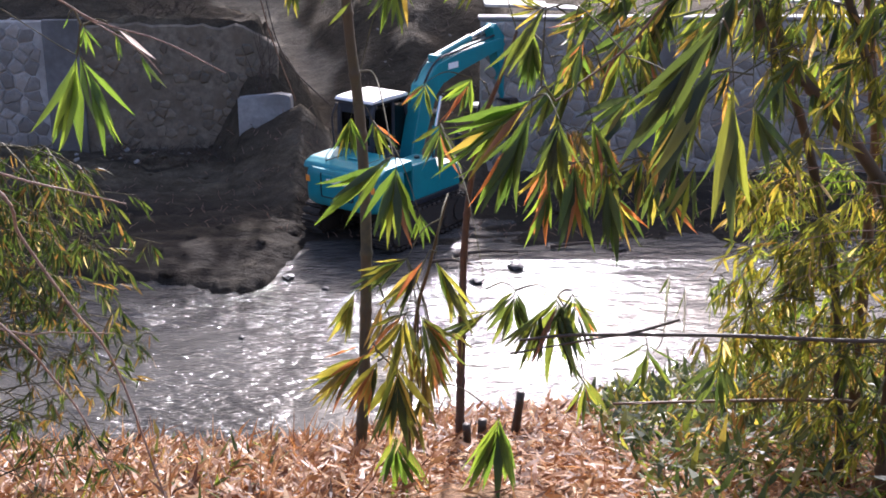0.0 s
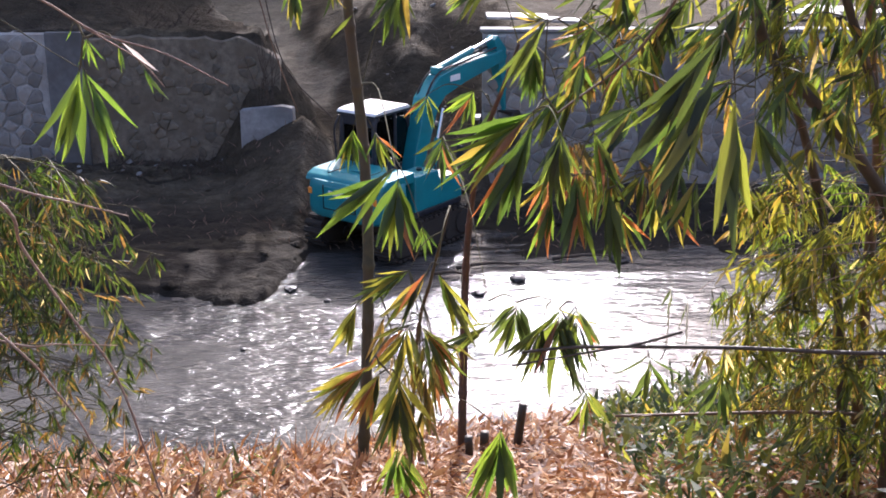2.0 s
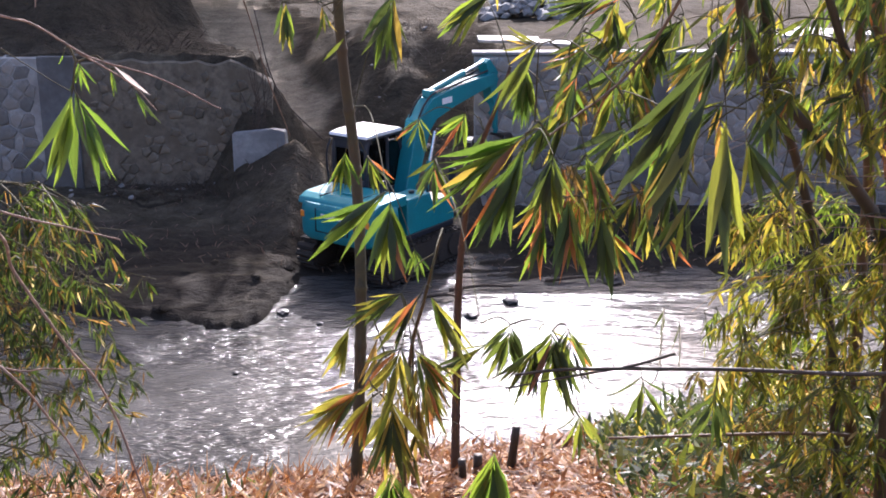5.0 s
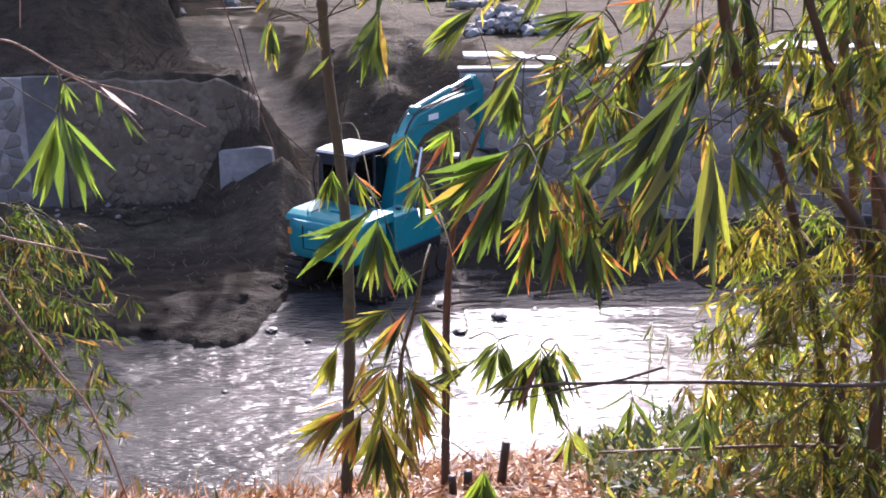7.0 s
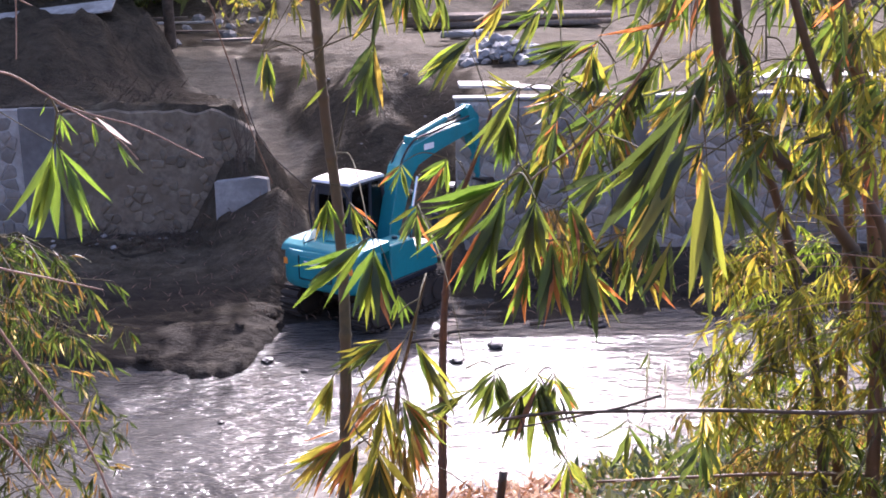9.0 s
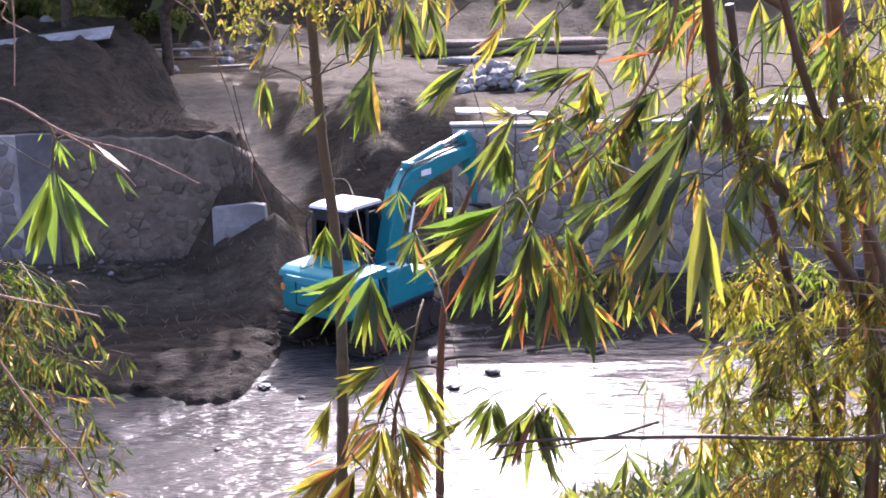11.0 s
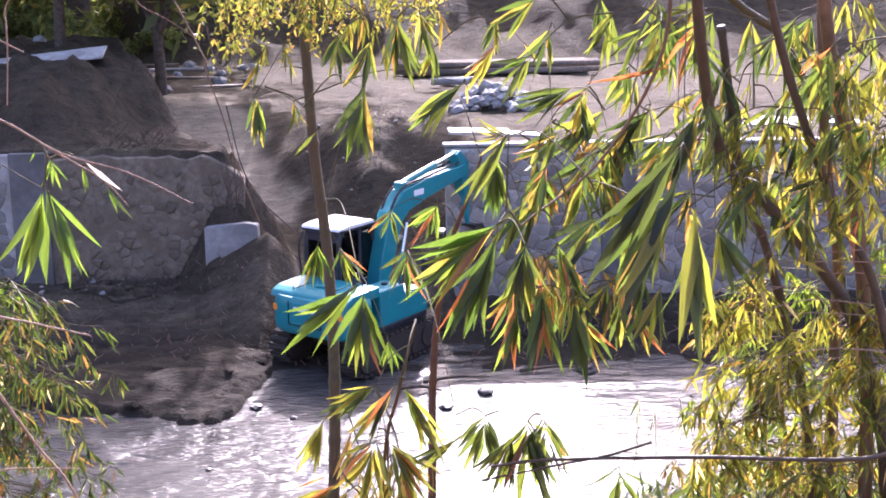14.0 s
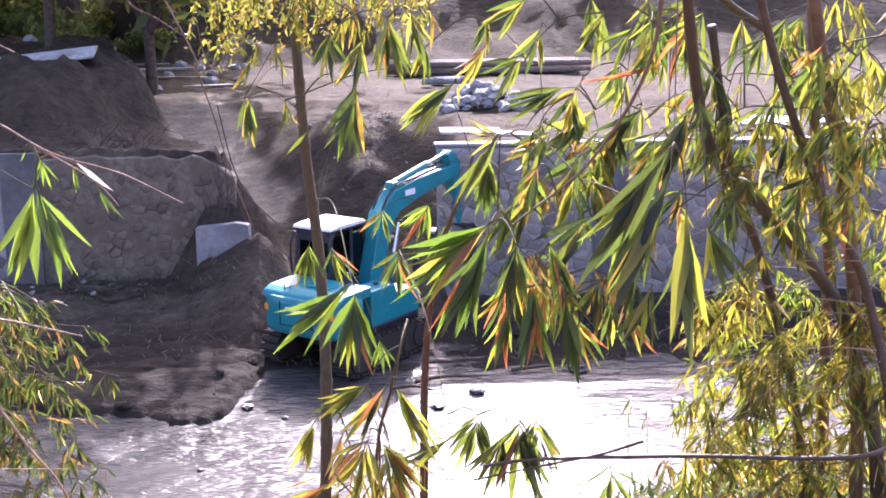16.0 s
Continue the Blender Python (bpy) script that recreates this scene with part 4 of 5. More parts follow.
SPRAYS_CANE = [
    (0.89, 5.05, 5.03, 0.27, 12, 7, 46),
    (1.28, 5.30, 4.83, 0.26, -6, 10, 52),
    (1.20, 5.80, 4.98, 0.14, 0, 2, 20),
    (1.12, 5.80, 5.07, 0.13, -8, 2, 20),
]
SPRAYS_BANK = [
    (0.28, 5.60, 4.39, 0.39, -6, 10, 34),
    (-0.24, 5.60, 4.29, 0.31, 6, 8, 34),
]
SPRAYS_TWIG = [
    (-1.19, 4.05, 6.47, 0.28, -13, 6, 18),
    (-1.18, 4.05, 6.47, 0.25, 20, 5, 15),
    (-1.16, 4.05, 6.57, 0.09, 8, 4, 34),
    (-1.20, 4.05, 6.61, 0.07, -20, 1, 8),
    (-1.07, 4.10, 6.54, 0.09, 8, 2, 12),
    (-1.00, 4.10, 6.47, 0.12, 32, 2, 7),
    (-1.76, 5.20, 5.87, 0.14, 34, 7, 34),
    (-1.67, 5.20, 5.83, 0.13, 20, 5, 34),
]
SPRAYS_TOP = [
    (-0.77, 6.30, 6.51, 0.23, 4, 3, 14),
    (-0.58, 6.40, 6.48, 0.15, 10, 3, 22),
    (-0.18, 5.40, 6.64, 0.26, -6, 6, 24),
    (0.29, 6.40, 6.56, 0.27, -46, 3, 16),
    (0.30, 6.40, 6.56, 0.14, 12, 1, 6),
    (-0.04, 5.60, 6.93, 0.25, 6, 7, 22),
    (-0.16, 5.80, 6.82, 0.23, -18, 6, 30),
    (0.14, 6.30, 6.75, 0.15, -12, 7, 34),
    (0.45, 6.30, 6.89, 0.17, -6, 6, 26),
    (0.45, 6.30, 6.76, 0.23, -36, 3, 18),
    (0.58, 6.30, 6.77, 0.17, 40, 2, 10),
    (0.06, 5.60, 6.96, 0.22, 14, 6, 24),
    (-0.32, 6.00, 6.84, 0.19, -4, 6, 34),
]

pale, d_pale = culm("bamboo", [(-0.62, 6.80, 8.2), (-0.55, 6.87, 6.78), (-0.52, 6.90, 6.13), (-0.46, 6.88, 5.50), (-0.44, 6.74, 4.70), (-0.49, 6.55, 3.50)], 0.034, 0.026, CULM_OLIVE, "olive-brown bamboo cane with drooping yellow-green leaves")
for row in SPRAYS_PALE:
    spray(pale, d_pale, row, rng, 0.03, rich=1.9, blades=BLADES_GREEN + BLADES[:3])
blade(pale, Vector((-0.33, 4.4, 5.29)), Vector((-0.80, 0, -0.42)), 0.15, 20, BLADES_DRY[0])

red, d_red = culm("bamboo", [(0.36, 6.10, 6.22), (0.29, 6.18, 5.99), (0.20, 6.40, 5.67), (0.15, 6.59, 5.30), (0.12, 6.74, 4.86), (0.11, 6.83, 4.30), (0.10, 6.86, 3.45)], 0.028, 0.007, CULM_RED, "slim reddish-brown bamboo cane with hanging leaf fans", 0.28)
for k, row in enumerate(SPRAYS_RED):
    spray(red, d_red, row, rng, 0.04, rich=1.8, blades=BLADES_GREEN + BLADES if k < 5 else BLADES_DARK)

young, d_young = culm("bamboo", [(0.02, 4.9, 5.75), (-0.06, 5.3, 5.3), (-0.14, 5.7, 4.8), (-0.2, 6.0, 3.65)], 0.012, 0.005, CULM_OLIVE, "slender young bamboo cane with yellowing leaves")
for row in SPRAYS_LOW:
    spray(young, d_young, row, rng, 0.12, rich=2.4, blades=BLADES_YELLOW + BLADES_YELLOW + BLADES[:3] + BLADES_DARK[:1])
for row in SPRAYS_BANK:
    spray(young, d_young, row, rng, 0.0, rich=1.8, blades=BLADES_GREEN + BLADES_DARK[:2])
foliage(young, d_young, (-0.32, 4.4, 4.75), (0.0, 5.1, 5.2), 6, 0.15, 301, LEAF_SERE, "half-dry yellow and brown bamboo leaves", 3, 5, 1.6)

dark, d_dark = culm("bamboo", [(0.9, 4.2, 7.6), (1.24, 5.00, 6.49), (1.56, 5.16, 6.11), (1.83, 5.33, 5.82), (2.06, 5.48, 5.48), (2.25, 5.50, 4.82), (2.3, 5.5, 3.7)], 0.038, 0.020, CULM_DARK, "thick leaning dark brown bamboo cane with long leaves")
for row in SPRAYS_DARK:
    spray(dark, d_dark, row, rng, 0.0, rich=1.0 if row[3] > 0.32 else 1.9, blades=BLADES_DARK if row[3] > 0.32 else BLADES_DARK[:2] + BLADES[:3])

lean_, d_lean = culm("bamboo", [(1.30, 5.2, 6.9), (1.44, 5.34, 6.30), (1.64, 5.53, 5.85), (1.82, 5.70, 5.39), (1.97, 5.82, 4.87), (2.11, 5.83, 3.7)], 0.024, 0.018, CULM_DARK, "thin dark bamboo cane leaning out of the clump")
foliage(lean_, d_lean, (1.28, 5.3, 4.5), (1.75, 6.1, 5.62), 30, 0.11, 302, LEAF_MIX, "small olive and yellowing bamboo leaves", 5, 8, 0.9)

tall, d_tall = culm("bamboo", [(1.2, 4.6, 7.5), (1.43, 4.78, 6.84), (1.61, 4.94, 6.47), (1.80, 5.09, 6.12), (2.02, 5.18, 5.75), (2.18, 5.13, 4.98), (2.2, 5.1, 3.9)], 0.022, 0.016, CULM_DARK, "dark arching bamboo cane in the dense clump")
fans(tall, d_tall, (1.1, 4.6, 6.1), (2.1, 5.4, 6.95), 56, 0.18, -14, 7, 34, random.Random(603), BLADES + BLADES_DARK[:2] + BLADES_GREEN[:1])
foliage(tall, d_tall, (1.2, 4.7, 5.95), (2.15, 5.5, 6.9), 20, 0.12, 303, LEAF_MIX, "olive and yellow-green bamboo leaves", 4, 6, 1.2)

tan, d_tan = culm("bamboo", [(1.6, 5.1, 7.6), (1.75, 5.20, 6.85), (1.92, 5.38, 6.38), (2.07, 5.51, 5.79), (2.16, 5.56, 5.09), (2.19, 5.50, 3.8)], 0.034, 0.026, CULM_TAN, "thick orange-tan bamboo cane in the clump")
foliage(tan, d_tan, (1.6, 5.0, 4.3), (2.3, 5.8, 5.7), 30, 0.11, 304, LEAF_MIX, "small olive and brown bamboo leaves", 5, 8, 0.9)

rear, d_rear = culm("bamboo", [(1.85, 5.7, 7.4), (1.97, 5.82, 6.34), (2.13, 6.00, 5.73), (2.21, 6.18, 5.17), (2.25, 6.15, 3.6)], 0.032, 0.022, CULM_TAN, "orange-brown bamboo cane behind the clump")
foliage(rear, d_rear, (1.35, 5.9, 4.15), (2.5, 6.7, 5.5), 24, 0.11, 305, LEAF_SHADE, "small green leaves, clump shade put into their tone", 5, 8, 0.9)
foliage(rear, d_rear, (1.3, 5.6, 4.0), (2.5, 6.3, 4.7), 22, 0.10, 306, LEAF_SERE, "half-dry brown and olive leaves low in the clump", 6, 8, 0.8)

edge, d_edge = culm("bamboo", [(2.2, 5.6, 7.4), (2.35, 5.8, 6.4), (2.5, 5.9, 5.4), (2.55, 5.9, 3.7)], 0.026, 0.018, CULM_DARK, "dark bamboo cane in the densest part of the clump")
foliage(edge, d_edge, (1.75, 5.2, 4.2), (2.5, 6.0, 5.8), 18, 0.115, 307, LEAF_SHADE, "dark green leaves, clump shade put into their tone", 5, 8, 0.9)
foliage(edge, d_edge, (1.65, 5.2, 5.6), (2.4, 6.0, 6.95), 16, 0.13, 308, LEAF_MIX, "olive bamboo leaves", 5, 7, 1.2)
for k in range(18):
    a = Vector((rng.uniform(1.1, 1.6), rng.uniform(4.9, 5.6), rng.uniform(5.0, 6.3)))
    b = a + Vector((rng.uniform(0.5, 0.9), rng.uniform(-0.1, 0.3), rng.uniform(0.02, 0.3)))
    q = spline([b + Vector((0.3, 0.1, -0.05)), b, a.lerp(b, 0.5) + Vector((0, 0, 0.03)), a], 4)
    part("twig", tube(q, [0.0035 - 0.0002 * i for i in range(len(q))], 6), TWIG, edge, "thin pale bare twig")

over, d_over = culm("bamboo", [(0.2, 5.2, 7.75), (0.75, 5.5, 7.45), (1.5, 5.9, 7.0), (2.3, 6.4, 6.2), (2.6, 6.5, 3.5)], 0.028, 0.012, CULM_OLIVE, "arching bamboo cane hanging over the river")
for row in SPRAYS_TOP:
    spray(over, d_over, row, rng, 0.03, rich=1.8, blades=BLADES_DARK + BLADES[:2] if row[3] > 0.24 else BLADES + BLADES_YELLOW)
fans(over, d_over, (0.5, 4.9, 6.3), (1.5, 5.8, 7.1), 38, 0.19, -22, 7, 34, random.Random(609), BLADES[:4] + BLADES_DARK + BLADES_YELLOW[:1])

# the dense curtain of leaves in the middle
curtain, d_curtain = culm("bamboo", [(0.3, 4.0, 7.6), (0.9, 4.5, 7.5), (1.7, 5.0, 7.3), (2.7, 5.2, 6.2), (2.9, 5.2, 3.8)], 0.026, 0.012, CULM_OLIVE, "arching bamboo cane with a dense curtain of long drooping leaves")
limb = spline([(0.9, 4.5, 7.5), (0.95, 4.6, 6.9), (0.75, 4.7, 6.45), (0.42, 4.6, 6.2)], 8)
part("branch", tube(limb, [0.009 - 0.0002 * i for i in range(len(limb))], 8), CULM_TAN, curtain)
d_curtain.extend(limb)
for k, row in enumerate(SPRAYS_FAN):
    spray(curtain, d_curtain, row, rng, 0.25 if k in (7, 8, 9) else 0.02, rich=1.9, blades=BLADES_GREEN if k in (3, 10) else BLADES_DARK if k in (2, 5) else BLADES_YELLOW[:2] if k == 4 else BLADES_GREEN + BLADES[:4])
fans(curtain, d_curtain, (0.42, 4.5, 5.9), (1.05, 5.3, 6.45), 20, 0.23, -14, 7, 28, random.Random(610), BLADES + BLADES_DARK[:2] + BLADES_GREEN[:1])
fans(curtain, d_curtain, (0.42, 4.7, 5.72), (0.9, 5.3, 6.0), 11, 0.21, 0, 7, 24, random.Random(611), BLADES[:3] + BLADES_YELLOW + BLADES_DRY, 0.15)
foliage(curtain, d_curtain, (0.4, 4.8, 5.8), (1.05, 5.5, 6.4), 8, 0.12, 311, LEAF_SERE, "dry brown and yellow hanging leaves", 3, 6, 1.6)

# a pale leafy crown that hangs in from above
crown, d_crown = culm("bamboo", [(0.3, 6.4, 7.25), (-0.4, 6.6, 7.4), (-1.2, 6.8, 7.7), (-2.4, 7.0, 7.8), (-3.9, 6.9, 6.6), (-4.4, 6.6, 3.5)], 0.026, 0.010, CULM_OLIVE, "arching bamboo cane with a pale yellow-green leafy tip")
foliage(crown, d_crown, (-0.85, 6.0, 6.78), (0.25, 6.6, 7.1), 10, 0.13, 312, LEAF_MIX, "yellow-green bamboo leaves", 3, 6, 1.6)
fine_leaves(crown)

# cane off to one side that carries the bare twigs and leaf fans over the river
side, d_side = culm("bamboo", [(-2.2, 4.3, 7.6), (-2.3, 4.4, 6.6), (-2.4, 4.6, 5.6), (-2.5, 4.8, 3.8)], 0.03, 0.02, CULM_OLIVE, "bamboo cane with bare reddish twigs and hanging leaf fans")
for pts, r in (([(-2.3, 4.35, 6.95), (-1.41, 3.93, 6.75), (-1.27, 3.97, 6.70), (-1.11, 4.01, 6.59), (-0.91, 4.04, 6.52), (-0.71, 4.06, 6.41)], 0.005),
               ([(-1.15, 4.0, 6.61), (-1.0, 4.05, 6.50), (-0.93, 4.1, 6.40)], 0.003),
               ([(-2.35, 4.5, 6.2), (-1.54, 4.18, 6.04), (-1.31, 4.23, 5.96), (-1.13, 4.27, 5.90)], 0.006),
               ([(-2.4, 4.55, 6.4), (-1.64, 4.34, 5.96), (-1.57, 4.41, 5.73), (-1.42, 4.45, 5.43), (-1.29, 4.50, 5.17), (-1.14, 4.50, 4.60), (-1.05, 4.5, 4.25)], 0.008),
               ([(-2.4, 4.6, 5.9), (-1.54, 4.01, 5.55), (-1.39, 4.07, 5.31), (-1.28, 4.10, 5.07), (-1.1, 4.2, 4.4)], 0.006),
               ([(-2.4, 4.6, 5.5), (-1.65, 4.35, 5.38), (-1.48, 4.40, 5.35), (-1.26, 4.46, 5.32)], 0.005)):
    q = spline(pts, 6)
    part("twig", tube(q, [r * (1 - 0.6 * i / len(q)) for i in range(len(q))], 7), TWIG, side, "bare reddish dry twig")
for row in SPRAYS_TWIG:
    spray(side, d_side, row, rng, 0.0, rich=1.5, blades=BLADES_GREEN)
blade(side, Vector((-1.04, 4.02, 6.56)), Vector((0.62, 0, -0.55)), 0.15, 10, BLADE_PALE)
foliage(side, d_side, (-2.0, 4.6, 5.28), (-1.42, 5.4, 5.75), 32, 0.085, 313, LEAF_DIM, "small dark green leaves, thicket shade put into their tone", 5, 7, 1.0)
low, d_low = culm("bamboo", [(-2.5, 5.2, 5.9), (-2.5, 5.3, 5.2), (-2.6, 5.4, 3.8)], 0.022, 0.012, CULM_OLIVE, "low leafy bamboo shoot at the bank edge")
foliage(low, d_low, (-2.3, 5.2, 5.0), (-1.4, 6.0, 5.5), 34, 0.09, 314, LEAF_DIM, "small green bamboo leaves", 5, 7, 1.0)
foliage(low, d_low, (-2.4, 4.9, 4.2), (-1.45, 6.0, 5.15), 62, 0.085, 315, LEAF_DIM, "dark green and brown leaves, thicket shade put into their tone", 5, 7, 0.9)
foliage(low, d_low, (-2.4, 4.9, 4.2), (-1.45, 6.0, 5.0), 12, 0.075, 316, LEAF_SERE, "dry brown bamboo leaves", 4, 6, 0.9)

for dx, L in ((0.0, 0.24), (0.05, 0.2), (-0.06, 0.22)):
    blade(over, Vector((0.98 + dx, 4.9, 6.75 + dx * 0.3)), Vector((-0.9, 0.1, -0.28 - dx)), L, 15, BLADES_DRY[0])

# bare brown stems that hang in front of the far bank
for pts, r in (([(-1.50, 5.20, 7.60), (-1.06, 4.89, 7.12), (-1.02, 4.89, 7.03), (-0.92, 4.91, 6.97), (-0.82, 4.92, 6.90)], 0.0042),
               ([(-1.30, 5.20, 7.75), (-0.82, 4.92, 6.90), (-0.78, 4.92, 6.77), (-0.72, 4.91, 6.58), (-0.67, 4.89, 6.39), (-0.58, 4.85, 6.15)], 0.0038),
               ([(-0.77, 4.93, 6.94), (-0.75, 4.93, 6.83), (-0.70, 4.93, 6.73)], 0.002)):
    q = spline(pts, 5)
    part("twig", tube(q, [r * (1 - 0.5 * i / len(q)) for i in range(len(q))], 7), CULM_TAN, crown, "bare brown hanging stem")
for pts, r in (([(-1.75, 4.40, 7.40), (-1.32, 4.20, 7.13), (-1.31, 4.20, 7.03), (-1.31, 4.19, 6.90), (-1.32, 4.17, 6.73)], 0.004),
               ([(-2.20, 4.40, 6.90), (-1.39, 4.17, 7.01), (-1.34, 4.18, 6.95), (-1.26, 4.20, 6.90)], 0.004)):
    q = spline(pts, 5)
    part("twig", tube(q, [r * (1 - 0.5 * i / len(q)) for i in range(len(q))], 7), TWIG, side, "thin bare hanging twig")

# dry canes lying across the gap
for pts, r, mt, lab in (([(0.34, 5.14, 5.00), (0.61, 5.13, 5.03), (1.22, 5.03, 5.07), (1.90, 4.86, 5.12), (2.2, 5.1, 5.13)], 0.009, CULM_DARK, "dead dark cane lodged across the clump"),
                        ([(0.88, 5.87, 4.33), (1.42, 5.80, 4.38), (1.83, 5.71, 4.43), (2.24, 5.6, 4.46)], 0.009, CULM_TAN, "pale dead cane lodged low in the clump"),
                        ([(0.30, 5.15, 4.93), (0.64, 5.12, 5.01), (0.86, 5.10, 5.06), (1.04, 5.09, 5.12)], 0.006, CULM_DARK, "short dead stick caught on a cane")):
    q = spline(pts, 8)
    dc = tagged(new("dead_cane"), lab, "bamboo")
    smooth(part("cane", tube(q, [r * (0.75 + 0.5 * i / len(q)) for i in range(len(q))], 8), mt, dc))
    for k in range(3, len(q) - 2, 5):
        e = q[k] + Vector((rng.uniform(-0.12, 0.12), rng.uniform(-0.1, 0.1), rng.uniform(-0.12, 0.08)))
        part("side_twig", tube([q[k], q[k].lerp(e, 0.5) + Vector((0.01, 0, 0)), e], [0.003, 0.002, 0.001], 5), mt, dc)
        part("node", tube([q[k], q[k].lerp(q[k + 1], 0.06)], [r * 1.35] * 2, 8), mt, dc)
    if r == 0.009 and mt == CULM_DARK:
        for row in SPRAYS_CANE:
            spray(dc, list(q), row, rng, 0.0, rich=1.0, blades=BLADES_DARK + BLADES[:2])
for x, y, h, r, tilt in ((0.23, 6.85, 0.2, 0.028, 3), (0.43, 7.0, 0.36, 0.026, 8), (0.16, 6.7, 0.2, 0.025, -6)):
    z = 5.6 - 0.3 * y
    a = Vector((x, y, z - 0.12))
    q = [a.lerp(a + Vector((h * math.sin(radians(tilt)), 0, h + 0.12)), k / 6) for k in range(7)]
    st = smooth(part("bamboo_stump", tube(q, [r * (1.15 if k == 3 else 1) for k in range(7)], 10), CULM_DARK))
    tagged(st, "short cut stump of a dark bamboo cane", "bamboo stump", "cut bamboo stumps")


# ---- leaf litter and low growth on the bank ----
def scatter(name, count, place, size, material, lab, cat, seed, flat=0.35, upright=False, thin=1.0):
    """Many loose blades in one mesh."""
    rg = np.random.RandomState(seed)
    V, F = [], []
    for _ in range(count):
        c = place(rg)
        L = size * rg.uniform(0.5, 1.3)
        a = rg.uniform(0, 2 * math.pi)
        up = rg.uniform(0.2, 1.2) if upright else rg.uniform(-0.1, flat)
        d = Vector((math.cos(a), math.sin(a), up)).normalized()
        s = Vector((-math.sin(a), math.cos(a), rg.uniform(-0.6, 0.6))).normalized() * L * rg.uniform(0.05, 0.085) * thin
        bend = Vector((0, 0, rg.uniform(-0.25, 0.2) * L))
        b = len(V)
        p0, p1, p2 = Vector(c), Vector(c) + d * L * 0.45 - bend * 0.3, Vector(c) + d * L + bend
        V += [tuple(p0), tuple(p1 - s), tuple(p1 + s + Vector((0, 0, 0.006))), tuple(p2)]
        F += [(b, b + 1, b + 2), (b + 1, b + 3, b + 2)]
    ob = part(name, (V, F), material)
    return tagged(ob, lab, cat, kind="stuff")


def on_bank(rg, x0, x1, lift):
    x = rg.uniform(x0, x1)
    ye = float(bank_edge(np.array(x)))
    y = ye + 0.25 - abs(rg.normal(0, 1.0)) * (0.9 + 1.0 * float(step(0.3, 1.2, x)))
    return (x, y, 5.6 - 0.30 * min(y, ye) - 0.35 * max(y - ye, 0) + rg.uniform(0, lift))


def low_growth(rg):
    x = rg.uniform(1.0, 3.9)
    return on_bank(rg, x, x + 0.01, 0.12 + 0.25 * (x - 1.0))


scatter("leaf_litter", 34000, lambda rg: on_bank(rg, -3.6, 4.2, 0.09), 0.16, STRAW, "thick sunlit layer of dry orange bamboo leaves", "leaf litter", 3)
scatter("dry_grass", 1500, lambda rg: on_bank(rg, -3.6, 0.0, 0.06), 0.24, STRAW, "tufts of dry straw along the bank edge", "dry grass", 4, upright=True, thin=0.3)
scatter("undergrowth", 6500, lambda rg: low_growth(rg), 0.16, LEAF_LOW, "low green bamboo shoots growing through dry leaves", "undergrowth", 5, upright=True, thin=1.4)
scatter("weeds", 500, lambda rg: on_bank(rg, -3.6, -0.9, 0.1), 0.14, LEAF_LOW, "small green weeds among dry leaves at the bank edge", "weeds", 6, upright=True)
rg_ = random.Random(12)
for _ in range(26):
    x = rg_.uniform(-2.6, 2.6)
    y = float(bank_edge(np.array(x))) - rg_.uniform(0.0, 1.3)
    z = 5.6 - 0.3 * y + 0.05
    a, L = rg_.uniform(-0.6, 0.6), rg_.uniform(0.3, 0.9)
    q = spline([(x, y, z), (x + L / 2 * math.cos(a), y + L / 2 * math.sin(a), z - L * 0.15 * math.sin(a) + 0.03), (x + L * math.cos(a), y + L * math.sin(a), z - L * 0.3 * math.sin(a) + 0.02)], 4)
    tagged(smooth(part("dry_stick", tube(q, [rg_.uniform(0.004, 0.009)] * len(q), 6), rg_.choice((TWIG, CULM_TAN)))), "dry fallen bamboo stick on the leaf litter", "stick", "fallen sticks on the bank")


# ---- things on the far side ----
def at_ground(x, y):
    return float(heights(np.array([[x]]), np.array([[y]]))[0, 0])


rg = random.Random(21)
for x, y, r in ((0.55, 19.2, 0.13), (1.25, 19.9, 0.17), (-2.95, 16.9, 0.06), (-2.55, 19.4, 0.12), (3.1, 20.9, 0.2), (-1.9, 18.9, 0.07)):
    ob = part("river_rock", rough_lump(r * 0.85, x * 2 + y, 0.45), WET_ROCK)
    ob.location = (x, y, 0.25 * r)
    tagged(ob, "dark wet rock breaking the river surface", "rock", "rocks in the water")
for x, y, L, a in ((0.2, 20.4, 1.1, 12), (-0.2, 20.1, 0.7, -8), (1.9, 20.9, 1.3, 5)):
    q = spline([(x, y, 0.05), (x + L / 2, y + L / 2 * math.sin(radians(a)), 0.10), (x + L, y + L * math.sin(radians(a)), 0.04)], 5)
    tagged(smooth(part("driftwood", tube(q, [0.035 - 0.002 * i for i in range(len(q))], 8), BARK)), "dark wet driftwood branch at the waterline", "driftwood", "driftwood at the waterline")

# mud clods thrown up on the flat
clods = [part("mud_clod", rough_lump(0.10, s, 0.6), EARTH) for s in range(3)]
for c in clods:
    c.location = (-4.0 + 1.3 * clods.index(c), 21.5, at_ground(-4.0 + 1.3 * clods.index(c), 21.5))
    tagged(c, "lump of dark turned mud", "mud clod", "clods on the mud flat")
for k in range(70):
    x = rg.uniform(-8.5, 6.5)
    y = rg.uniform(float(shore(np.array(x))) + 0.25, 24.6)
    s = rg.choice((0.35, 0.5, 0.8, 1.2)) * rg.uniform(0.7, 1.3)
    ob = copy_thing(rg.choice(clods), pose(x, y, at_ground(x, y) + 0.01, 0, 0, rg.uniform(0, 360)) @ Matrix.Diagonal((s, s, s, 1)))

